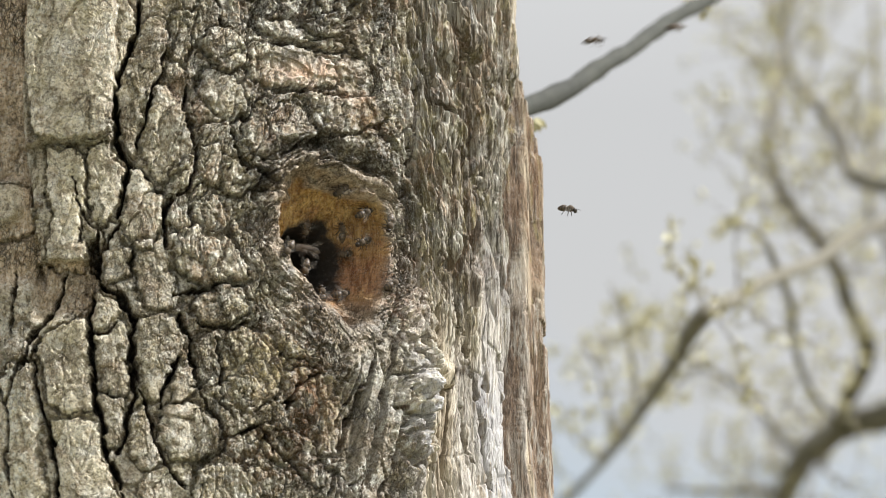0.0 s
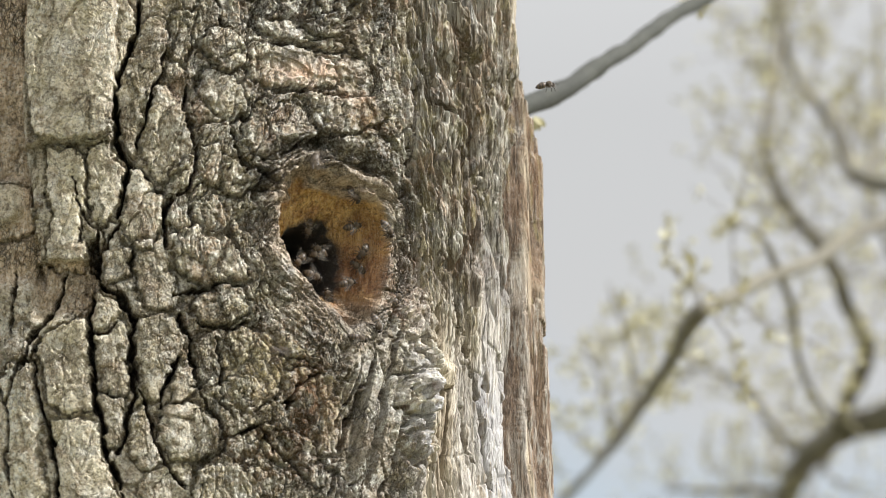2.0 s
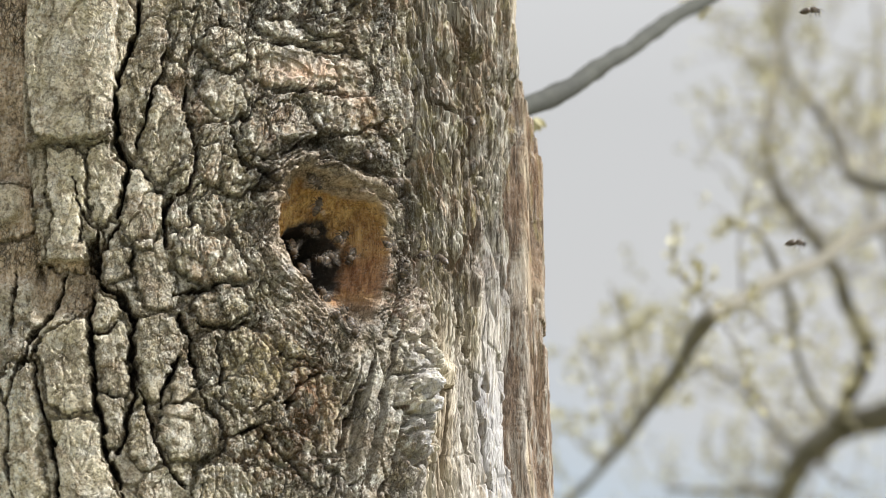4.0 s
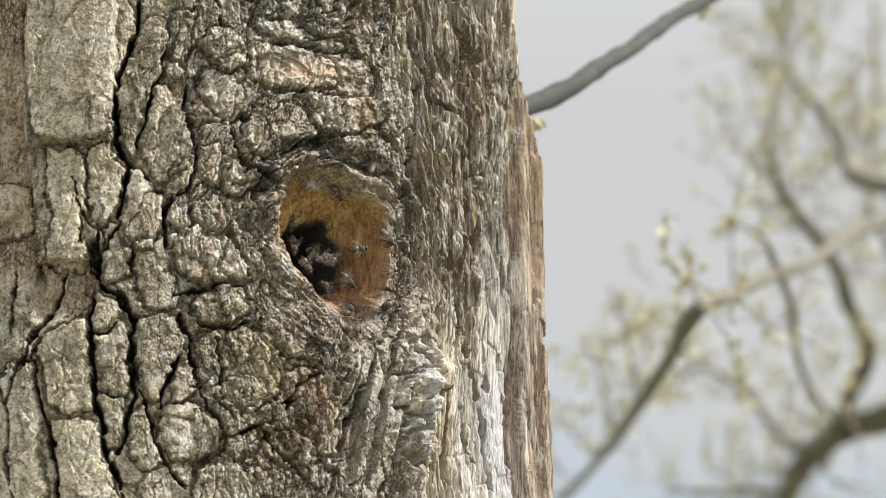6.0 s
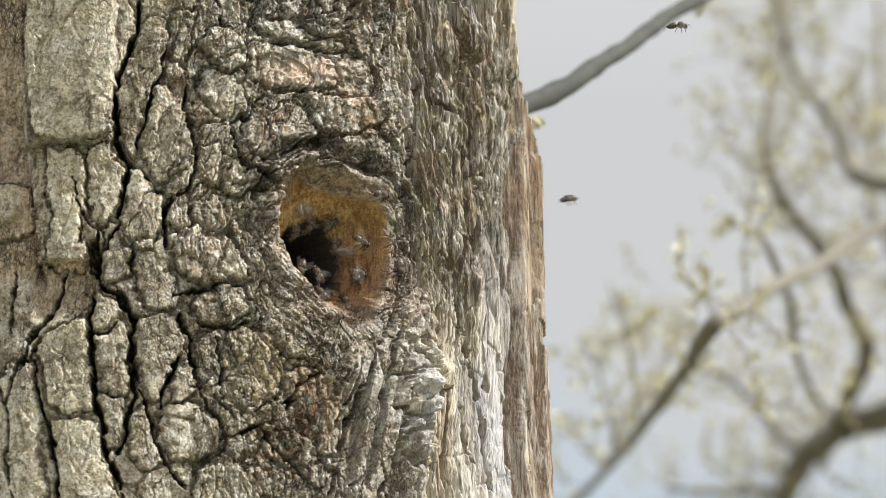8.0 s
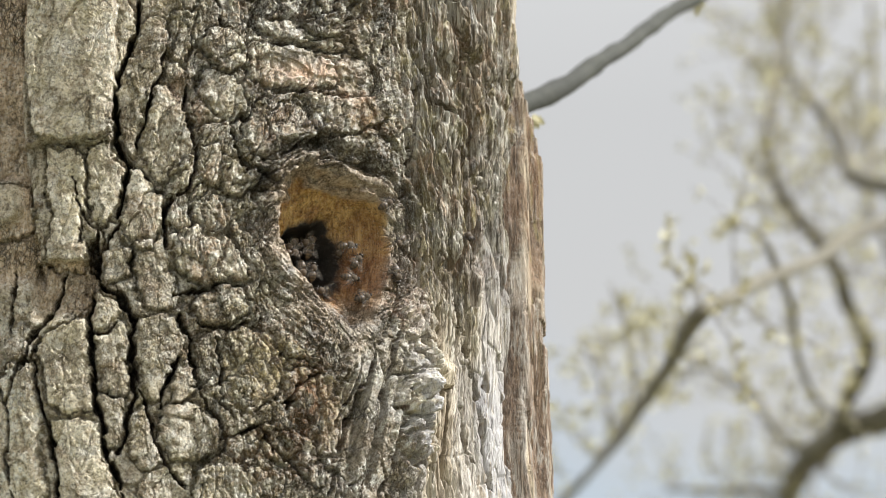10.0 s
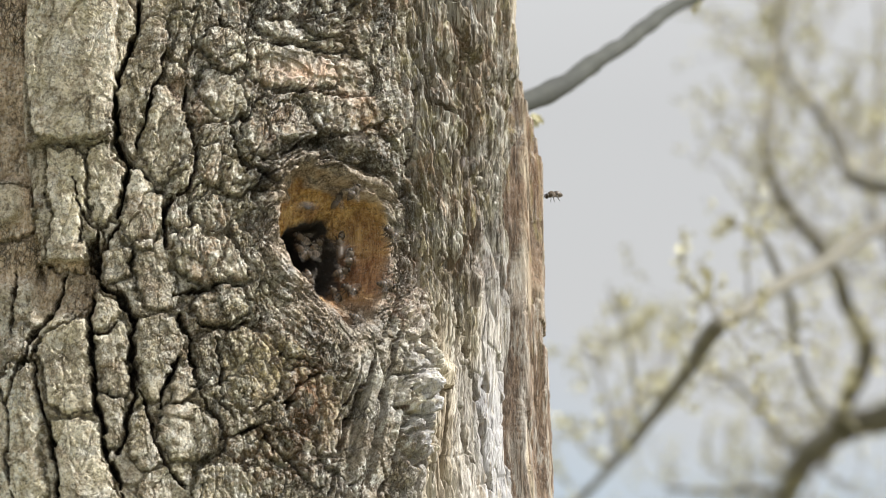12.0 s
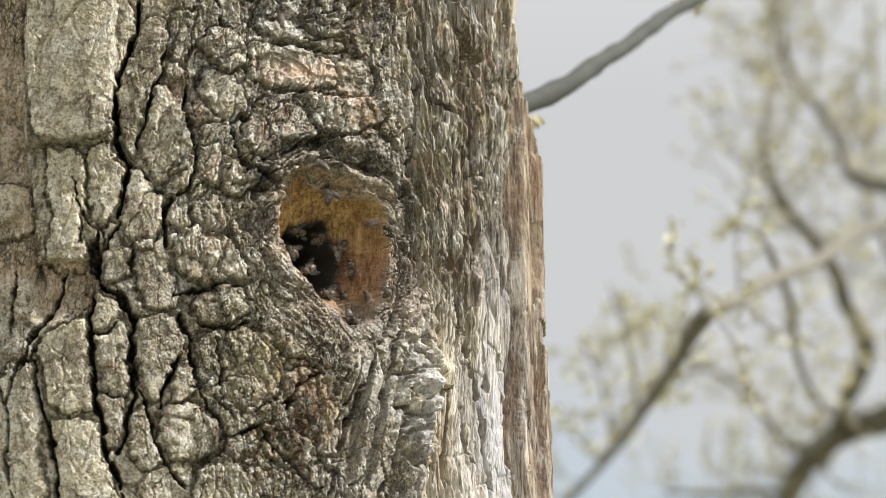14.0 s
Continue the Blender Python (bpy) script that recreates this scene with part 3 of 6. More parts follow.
    h = h + knob * (8.0 * smooth(0.0, 0.35, ep) + 6.0 * tp + 3.6 * fbm(u / 4.5, v / 7, 4, 58, 0.65))

    # horizontal folds over the nest
    over = blob(u, v, 140, 118, 50, 28)
    roll = fbm((v + 0.12 * u) / 15 + 0.5 * fbm(u / 25, v / 25, 2, 64), u / 75, 3, 63) * 3.2
    h = h + over * 1.7 * (np.floor(roll) + smooth(0.0, 0.12, roll - np.floor(roll)))

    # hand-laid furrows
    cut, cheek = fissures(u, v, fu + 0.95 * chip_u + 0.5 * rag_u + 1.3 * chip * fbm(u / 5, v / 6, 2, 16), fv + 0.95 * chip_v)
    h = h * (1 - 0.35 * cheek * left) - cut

    # the sunken strip beside the large pale plate, and the plate's overlapping tongue
    jag_u, jag_v = 0.6 * chip_u, 0.6 * chip_v
    edge = np.interp(v, [-30, -10, 20, 60, 100, 140], [-22, -29, -34, -40, -44, -39]) + wu + jag_u
    sunk = smooth(1.0, -1.5, u - edge) * smooth(-24, -12, fv) * (1 - 0.9 * smooth(0.3, 0.6, blob(fu, fv, -52, 31, 13, 16)))
    h = h * (1 - 0.3 * sunk) - 7 * sunk + sunk * 3.0 * fbm(fu / 9, fv / 26, 3, 62)
    tongue = smooth(-0.6, 0.6, fv + jag_v - 66 - 0.06 * u) * smooth(-42, -38, fu) * smooth(14, 10, fu)
    h = h + 7.5 * tongue
    lower = smooth(0.7, -0.7, fv + jag_v + 5) * smooth(-34, -30, fu) * smooth(6, 3, fu) * smooth(-45, -30, fv)
    h = h - 8.0 * lower

    # loose outer bark on the far flank: layered upright strips with broken ends
    fibre = ridged(u / 4.5, v / 90, 3, 65)
    loose = smooth(176, 166, v + 0.15 * (u - 340) + 5 * gnoise(u / 5, v / 60, 61))
    far = smooth(-8, 6, u - border) * loose
    h = h * (1 - 0.8 * far) + far * 2.6 * fibre
    for k, (at, rise, top) in enumerate(((336, 2.6, 168), (336, 2.6, 160), (337, 2.6, 148), (360, 2.4, 140), (360, 2.4, 126), (361, 2.4, 112))):
        side = at + 0.13 * v + 9 + 12.0 * gnoise(v / 85, v * 0 + k // 3 + 0.5, 66) + 2.6 * gnoise(v / 40, v * 0 + k + 0.5, 67) + 0.35 * gnoise(v / 13, v * 0 + k + 0.5, 70)
        step = smooth(-0.5, 0.5, u - side) * smooth(top, top - 2, v + 4 * gnoise(u / 4, v / 9, 68))
        if k == 5:
            step = step * (1 - smooth(9, 7, np.abs(v + 6)))
        h = h + rise * step * loose
    split, _, _, slant = cells(u / 8, v / 60, 12)
    h = h + far * (2.0 * slant - 1.5 * (1 - smooth(0.02, 0.12, split)))
    loose = far

    # the nest: a wound funnel of bare wood that narrows to a dark throat
    jag = 4.2 * fbm(u / 15, v / (15 + 25 * smooth(165, 185, u)), 3, 71) + 0.8 * (k4 - 0.5) * (1 - smooth(165, 185, u))
    rim, throat = inside(u, v, RIM) + jag, inside(u, v, THROAT) + 0.8 * jag
    rim = rim - 2.5 * smooth(10, 0, np.abs(u - 192)) - 3 * blob(u, v, 150, 52, 8, 8) + 2 * blob(u, v, 128, 55, 7)
    fall = np.clip(rim / (np.abs(rim) + np.maximum(0, -throat) + 1e-6), 0, 1) * (rim > 0)
    calm = smooth(-14, 2, rim)
    flow = smooth(165, 185, u)
    rough = 1.6 * thin + 1.9 * fbm(fu / 8, fv / (8 + 16 * flow), 4, 75) + (1 - flow) * (1.0 * t3 + 1.2 * t2 - 1.0 * (1 - smooth(0, 0.1, e3)))
    lip = 5.0 * np.exp(-((rim + 5) / 5.5) ** 2) * (0.5 + 0.9 * smooth(-10, 30, v - 30) + 0.7 * smooth(20, -20, u - 140)) * (0.75 + 0.9 * fbm(u / 18, v / 18, 2, 73))
    h = h * (1 - 0.7 * calm) + calm * rough * (1 - 0.5 * smooth(180, 195, u)) + lip
    brow = np.exp(-((rim + 14 + 1.5 * wu) / 2.6) ** 2) * smooth(20, 45, v)
    h = h - 4.0 * brow * (0.7 + 1.2 * fbm(u / 22, v / 22, 2, 74))
    fold = np.exp(-((rim + 21 + 1.5 * wu) / 4.5) ** 2) * smooth(20, 45, v)
    h = h + 2.6 * fold
    # diagonal weathered grain of the rim's lower lip
    band = np.exp(-((rim + 9) / 10.0) ** 2) * smooth(25, -5, v) * smooth(190, 160, u)
    h = h * (1 - 0.7 * band) + 3.0 * band + 2.4 * band * ridged((u + v) / 4.2, (u - v) / 60, 3, 79)
    grainy = 0.9 * ridged(u / 5.0, v / 14, 3, 77) + 3.0 * fbm(u / 11, v / 11, 4, 78) * (1 - 0.5 * flow) + 1.5 * t3 * (1 - flow)
    bowl = -12 * smooth(0.0, np.where(u > 165, 0.40, 0.16), fall) - 18 * fall ** 1.6
    h = np.where(rim > 0, bowl + grainy * smooth(0, 5, rim) + h * (1 - smooth(0, 7, rim)), h)
    ledge = np.exp(-((rim - 4.5 - 3 * fbm(u / 12, v / 12, 2, 76)) / 3.2) ** 2) * smooth(36, 46, v + 0.1 * (150 - u))
    h = h + 7.5 * ledge
    h = h - 115 * smooth(-0.5, 5.0, throat)

    # rough crust, fine grit and pits
    h = h + (1.5 * middle + 0.35 * left) * fbm((fu + rag_u) / 5.5, (fv + rag_v) / 7.5, 4, 83, 0.62) * (1 - calm)
    pit = fbm(p / 2.8, q / 5.5, 3, 81)
    h = h + (0.45 * pit - 0.5 * smooth(0.12, 0.35, -pit)) * (1 - 0.88 * left) * (1 - 0.9 * right) + 0.15 * fbm(fu / 1.2, fv / 1.9, 2, 85) * (1 - 0.85 * right) * (1 - 0.7 * left)

    drawn = smooth(185, 235, u)
    n1 = fbm(u / 26, v / 26, 4, 91) * (1 - drawn) + fbm(u / 26, v / 200, 4, 92) * drawn
    n2 = fbm(u / 12, v / 12, 4, 95) * (1 - drawn) + fbm(u / 12, v / 110, 4, 96) * drawn
    crust = smooth(0.02, 0.22, e3) * (1 - drawn) + drawn
    cap = np.maximum(smooth(34, 44, v + 0.1 * (150 - u) + 4 * n2), 0.8 * smooth(128, 116, u) * smooth(-8, 8, v))
    n3 = fbm(u / 50 + 3.1, v / 50, 3, 99)
    masks = {
        "tone": np.clip(0.42 * blob(u, v, 90, 42, 36, 80) * (1 - right) + 0.8 * plate_shade + 0.14 * plate_mask * (1 - right) - 0.05 * middle * (1 - plate_mask) + (1 - 0.6 * plate_mask) * (k1 - 0.5) * (0.7 * middle + 0.3 * left + 0.4 * right) + (k3 - 0.5) * (0.55 * middle + 0.1 * left) + near_flank * (kr - 0.5) * 0.7, -0.5, 0.5) * (1 - calm),
        "flank": smooth(180, 235, u),
        "crisp": np.clip((0.85 - 0.2 * plate_mask) * middle + 0.50 * left + 0.75 * near_flank * (1 - 0.85 * low_right), 0, 1) * (1 - calm) + 0.3 * calm * (rim < 0),
        # pale plates; the knob term paints in a sun highlight
        "pale": np.clip(left * (1 - sunk) * (0.9 + 0.7 * n1) + 0.40 * low_right + 0.30 * smooth(290, 318, u) * (1 - far) + 0.8 * knob, 0, 1) * (1 - 0.8 * smooth(2, 6, cut)) * (1 - 0.55 * blob(u, v, 68, -95, 48, 52)) * (1 - 0.7 * band) + 0.35 * blob(u, v, -35, -120, 40, 45),
        "granule": granule,
        # loose flank, and furrows by depth of cut: bark colour plus painted shade
        "shaded_cork": np.clip(far * smooth(-0.5, 0.0, n2) + smooth(2.5, 6, cut), 0, 1),
        "inner": np.clip(sunk + lower + far * (0.8 + n2), 0, 1),
        # lichen; knob and lower-left terms put missing light into the colour
        "lichen_lit": np.clip((0.45 + 0.55 * crust) * smooth(-0.16, 0.06, n1 + 0.6 * n2 + 0.6 * blob(u, v, 84, 30, 40, 130)) * ((1 - left - right) * 1.0 + 0.35 * left + 0.35 * right) + 0.9 * smooth(-0.15, 0.2, n2) * blob(u, v, 150, 88, 60, 16) + 0.9 * smooth(0.3, 0.8, knob), 0, 1) * (1 - calm) * (1 - 0.75 * granule) * (1 - 0.8 * band) + 0.7 * blob(u, v, -46, -105, 26, 60),
        "moss": np.clip(smooth(-0.05, 0.22, n2 - 0.4 * n1) * (0.7 * middle * (1 - 0.7 * granule) + 0.15 * granule + 0.6 * right * (1 - low_right) + 0.15 * left), 0, 1) * (1 - calm),
        "slate": np.clip(smooth(-0.05, 0.25, n3 + 0.5 * n2) * (1 - left) * (1 - low_right) + 0.8 * np.exp(-((rim + 9) / 8.0) ** 2) * smooth(60, 0, v), 0, 1) * (rim < 2),
        "rust": np.clip(smooth(0.10, 0.40, -n3 + 0.5 * n2) * (0.6 * middle + 0.25 * right * (1 - low_right)) + 1.2 * blob(u, v, 128, -86, 16, 32) * smooth(-0.4, 0.1, n2) + 0.7 * blob(u, v, 108, -112, 22, 18) * smooth(-0.2, 0.2, n2) + 1.1 * blob(u, v, 174, 2, 24, 22), 0, 1),
        "blush": np.clip(blob(u, v, 132, 116, 28, 10, 12) + 0.8 * blob(u, v, 160, 105, 16, 6) + 0.8 * blob(u, v, 48, 95, 6, 12) + 0.8 * blob(u, v, 62, 88, 6, 10), 0, 1) * smooth(-0.35, 0.1, n2),
        # knobs with a painted sun highlight, then the silvery strips of the flank
        "sunlit_silver": np.clip(1.2 * blob(u, v, 208, -80, 14, 50) * smooth(-0.25, 0.0, n2) + 0.45 * smooth(238, 262, u + 8 * n1) * smooth(-20, -60, v + 30 * n1) * (1 - far) + 0.55 * smooth(276, 290, u) * smooth(70, 20, v) * (1 - far), 0, 1) * (1 - smooth(2, 5, cut)),
        "crumb": np.clip(1.1 * granule + 0.5 * middle * smooth(-0.15, 0.1, n1 + 0.5 * n2) * smooth(-110, -70, v), 0, 1) * smooth(0.06, 0.16, e3) * smooth(0.50, 0.60, k4 + 0.7 * n2) * (1 - calm) * (1 - band) * (1 - 0.8 * blob(u, v, 128, -90, 16, 26)),
        "wound": smooth(-1.5, 3.5, rim - 2.5 * n2) * (1 - 0.9 * smooth(-10, -24, v + 4 * n2)) * (1 - 0.85 * smooth(0.25, 0.7, ledge)),
        "callus": np.clip(cap * smooth(-13, -8, rim) * (1 - smooth(3, 7, rim + 3 * n2)) + smooth(0.2, 0.7, ledge), 0, 1) + 0.8 * band * smooth(-0.4, 0.1, n2),
        # stained brow with its shade; the throat's shade is put into the colour
        "stain_shade": np.clip(np.exp(-((rim + 16) / 5.5) ** 2) * smooth(15, 45, v) * (0.75 + 0.9 * n2) + 0.5 * blob(u, v, 105, 50, 8, 6), 0, 1) + 2.5 * smooth(-5, 3, throat),
    }
    return h, cut, masks


def trunk_radius(z):
    flare = 0.16 * np.exp(-np.maximum(z, 0) / 0.28)
    return TRUNK_R - 0.028 * (z - NEST_Z) + flare


def trunk_points(u, v, h):
    a, z = u / 255.0, NEST_Z + v / 1000.0
    r = trunk_radius(z) + h / 1000.0
    return np.stack([r * np.sin(a), -r * np.cos(a), z], -1)


def mesh_of(name, co, quads, material, masks=None):
    me = bpy.data.meshes.new(name)
    me.vertices.add(len(co))
    me.vertices.foreach_set("co", np.ascontiguousarray(co, np.float32).ravel())
    me.loops.add(quads.size)
    me.loops.foreach_set("vertex_index", np.ascontiguousarray(quads, np.int32).ravel())
    me.polygons.add(len(quads))
    me.polygons.foreach_set("loop_start", np.arange(0, quads.size, quads.shape[1], dtype=np.int32))
    me.polygons.foreach_set("use_smooth", np.ones(len(quads), bool))
    me.update(calc_edges=True)
    for key, values in (masks or {}).items():
        at = me.attributes.new(key, "FLOAT", "POINT")
        at.data.foreach_set("value", np.ascontiguousarray(values, np.float32).ravel())
    me.materials.append(material)
    return me


def child(name, me, parent, label=""):
    ob = new(name, me)
    ob.parent = parent
    return tagged(ob, label)


def grid_quads(rows, cols):
    i = np.arange(rows * cols).reshape(rows, cols)
    return np.stack([i[:-1, :-1], i[:-1, 1:], i[1:, 1:], i[1:, :-1]], -1).reshape(-1, 4)


def grid_normals(co, rows, cols):
    """Outward normals of a grid of points, so that neighbouring plates shade as one surface."""
    g = co.reshape(rows, cols, 3)
    n = np.cross(np.gradient(g, axis=1), np.gradient(g, axis=0))
    return (n / (np.linalg.norm(n, axis=2, keepdims=True) + 1e-12)).reshape(-1, 3)


def submesh(name, co, normals, quads, material, masks):
    used, index = np.unique(quads, return_inverse=True)
    me = mesh_of(name, co[used], index.reshape(-1, 4), material, {k: m[used] for k, m in masks.items()})
    me.normals_split_custom_set_from_vertices(normals[used])
    return me


def plate_regions(cut, step_u, step_v):
    """Grows bark plates from scattered seeds over a coarse grid; furrows hold the growth back, so borders fall into them."""
    rows, cols = cut.shape
    rng = random.Random(5)
    owner, reach, count = np.full(cut.shape, -1), np.full(cut.shape, 1e9), 0
    gv, gu = int(38 / step_v), int(26 / step_u)
    for r in range(gv // 2, rows, gv):
        for c in range(gu // 2, cols, gu):
            rr = min(rows - 1, max(0, r + rng.randint(-gv // 3, gv // 3)))
            cc = min(cols - 1, max(0, c + rng.randint(-gu // 3, gu // 3)))
            owner[rr, cc], reach[rr, cc] = count, 0.0
            count += 1
    toll = 1 + 6 * cut
    for _ in range(160):
        for axis, way, step in ((0, 1, step_v), (0, -1, step_v), (1, 1, step_u), (1, -1, step_u)):
            near, who = np.roll(reach, way, axis) + step * toll, np.roll(owner, way, axis)
            edge = 0 if way == 1 else -1
            if axis == 0:
                near[edge] = 1e9
            else:
                near[:, edge] = 1e9
            better = near < reach
            reach[better], owner[better] = near[better], who[better]
    return owner, count


def build_oak():
    oak = tagged(new("oak_tree"), "mature oak trunk with furrowed grey bark and a nest hole", "tree")
    # the weathered side with the nest, finely modelled
    us, vs = np.linspace(-86, 440, FINE_U), np.linspace(-180, 250, FINE_V)
    U, V = np.meshgrid(us.astype(np.float32), vs.astype(np.float32))
    h, cut, masks = trunk_relief(U, V)
    co = trunk_points(U, V, h).reshape(-1, 3)
    quads = grid_quads(FINE_V, FINE_U)
    normals = grid_normals(co, FINE_V, FINE_U)
    flat = {k: m.reshape(-1) for k, m in masks.items()}
    step = 4
    owner, count = plate_regions(cut[::step, ::step], (us[1] - us[0]) * step, (vs[1] - vs[0]) * step)
    rim = inside(U, V, RIM)
    r, c = np.divmod(np.arange((FINE_V - 1) * (FINE_U - 1)), FINE_U - 1)
    face = owner[r // step, c // step]
    face[(rim[:-1, :-1] > -10).reshape(-1)] = -1
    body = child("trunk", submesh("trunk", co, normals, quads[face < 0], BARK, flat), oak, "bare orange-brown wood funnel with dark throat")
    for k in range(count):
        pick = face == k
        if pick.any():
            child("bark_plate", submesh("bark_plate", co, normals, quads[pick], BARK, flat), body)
    # the rest of the trunk, plainer, from the ground to the crown
    for name, lo, hi, u0, u1, nv, nu in (("lower_trunk", -2110, -180, -801.1, 801.1, 200, 420),
                                         ("upper_trunk", 250, 3200, -801.1, 801.1, 220, 300),
                                         ("rear_bark", -180, 250, 440, 1516.2, 110, 300)):
        U, V = np.meshgrid(np.linspace(u0, u1, nu), np.linspace(lo, hi, nv))
        h, _, masks = trunk_relief(U, V)
        me = mesh_of(name, trunk_points(U, V, h).reshape(-1, 3), grid_quads(nv, nu), BARK, {k: m.reshape(-1) for k, m in masks.items()})
        child(name, me, oak)
    return oak


FINE_U, FINE_V = 1000, 830
OAK = build_oak()

# ---- ground ----
def build_ground():
    bm = bmesh.new()
    rings = [0.0, 0.5, 1.2, 2.5, 5, 10, 25, 60, 150, 500, 2500]
    old = None
    for i, rad in enumerate(rings):
        row = []
        for k in range(48 if i else 1):
            a = 2 * math.pi * k / 48
            x, y = rad * math.cos(a), rad * math.sin(a)
            rise = 0.05 * noise.noise((x * 0.4, y * 0.4, 0)) * min(1.0, rad / 3) if rad < 60 else 0.0
            row.append(bm.verts.new((x, y, rise)))
        if old and len(old) == 1:
            for k in range(48):
                bm.faces.new((old[0], row[k], row[(k + 1) % 48]))
        elif old:
            for k in range(48):
                bm.faces.new((old[k], row[k], row[(k + 1) % 48], old[(k + 1) % 48]))
        old = row
    me = bpy.data.meshes.new("ground")
    bm.to_mesh(me)
    bm.free()
    me.materials.append(GRASS)
    tagged(new("ground", me), "rough green meadow grass round the trees", "ground", "", "structure")


build_ground()


# ---- branches ----
def spline(points, steps):
    """Smooth path through the points."""
    pts = [Vector(p) for p in points]
    pts = [pts[0] * 2 - pts[1]] + pts + [pts[-1] * 2 - pts[-2]]
    out = []
    for a, b, c, d in zip(pts, pts[1:], pts[2:], pts[3:]):
        for k in range(steps):
            t = k / steps
            out.append(0.5 * (2 * b + (c - a) * t + (2 * a - 5 * b + 4 * c - d) * t * t + (3 * b - a - 3 * c + d) * t ** 3))
    return out + [pts[-2]]


def tube(verts, faces, path, r0, r1, sides=8, rough=0.12, seed=0.0):
    """A tapered, knobbly stem along the path."""
    base, n = len(verts), len(path)
    for i, p in enumerate(path):
        way = (path[min(i + 1, n - 1)] - path[max(i - 1, 0)]).normalized()
        e1 = way.orthogonal().normalized() if i == 0 else (e1 - way * e1.dot(way)).normalized()
        e2 = way.cross(e1)
        r = r0 + (r1 - r0) * i / (n - 1)
        for k in range(sides):
            a = 2 * math.pi * k / sides
            f = r * (1 + rough * 2 * noise.noise((p.x * 40 + seed, p.z * 40, a)))
            verts.append(p + (e1 * math.cos(a) + e2 * math.sin(a)) * f)
    for i in range(n - 1):
        for k in range(sides):
            a, b = base + i * sides + k, base + i * sides + (k + 1) % sides
            faces.append((a, b, b + sides, a + sides))
    verts.append(path[-1] + (path[-1] - path[-2]) * 0.3)
    for k in range(sides):
        faces.append((base + (n - 1) * sides + k, base + (n - 1) * sides + (k + 1) % sides, len(verts) - 1))


def poly_mesh(name, verts, faces, material, origin=(0, 0, 0)):
    me = bpy.data.meshes.new(name)
    o = Vector(origin)
    me.from_pydata([tuple(Vector(v) - o) for v in verts], [], faces)
    me.polygons.foreach_set("use_smooth", np.ones(len(me.polygons), bool))
    me.materials.append(material)
    me.update()
    return me


def leaf(verts, faces, at, way, side, length, width):
    """A small pointed leaf, folded along its midrib."""
    base, up = len(verts), way.cross(side).normalized()
    for s, w, lift in ((0, 0, 0), (0.35, 0.5, 0.12), (0.35, -0.5, 0.12), (0.45, 0, 0), (0.75, 0.35, 0.06), (0.75, -0.35, 0.06), (1.0, 0, -0.1)):
        verts.append(at + way * (s * length) + side * (w * width) + up * (lift * width))
    faces.extend([(base, base + 3, base + 1), (base, base + 2, base + 3), (base + 3, base + 4, base + 1), (base + 3, base + 2, base + 5),
                  (base + 3, base + 6, base + 4), (base + 3, base + 5, base + 6)])


def wild(rng):
    return Vector((rng.gauss(0, 1), rng.gauss(0, 1), rng.gauss(0, 1))).normalized()


def limb(parent, points, r0, r1, twigs, leaves, seed, twig_length=0.28, leaf_size=0.011, material=None, start=0.25, droop=0.0):
    """A limb with its side twigs and young leaves; its origin lies at its foot, so that it can sway."""
    rng = random.Random(seed)
    path = spline(points, 6)
    foot = path[0]
    verts, faces = [], []
    tube(verts, faces, path, r0, r1, 10, 0.16, seed)
    ob = child("limb", poly_mesh("limb", verts, faces, material or BOUGH, foot), parent)
    ob.location = foot
    tv, tf, lv, lf = [], [], [], []

    def sprig(at, way, length, r, depth):
        pts, p, w = [at], at, way
        n = 5
        for _ in range(n):
            w = (w + 0.45 * wild(rng) + Vector((0, 0, 0.12 - droop))).normalized()
            p = p + w * (length / n)
            pts.append(p)
        tube(tv, tf, pts, r, r * 0.35, 5, 0.1, rng.random() * 9)
        if depth:
            for q in pts[1:]:
                if rng.random() < 0.75:
                    sprig(q, (w + 0.9 * wild(rng)).normalized(), length * rng.uniform(0.35, 0.65), r * 0.55, depth - 1)
        for q in pts[2:]:
            if rng.random() < leaves:
                for _ in range(rng.randint(2, 5)):
                    d = (w + 0.9 * wild(rng)).normalized()
                    leaf(lv, lf, q + 0.006 * wild(rng), d, d.cross(wild(rng)).normalized(), leaf_size * rng.uniform(0.6, 1.3), leaf_size * 0.5)

    for k in range(twigs):
        i = rng.randint(int(start * len(path)), len(path) - 2)
        way = (path[i + 1] - path[i]).normalized()
        f = i / len(path)
        sprig(path[i], (0.5 * way + wild(rng)).normalized(), twig_length * rng.uniform(0.4, 1.1), max(0.0012, (r0 + (r1 - r0) * f) * 0.2), 1)
    if tv:
        tagged(child("brushwood", poly_mesh("brushwood", tv, tf, material or TWIG, foot), ob), kind="stuff")
    if lv:
        tagged(child("foliage", poly_mesh("foliage", lv, lf, LEAF, foot), ob, "small yellow-green spring leaves"), kind="stuff")
    return ob


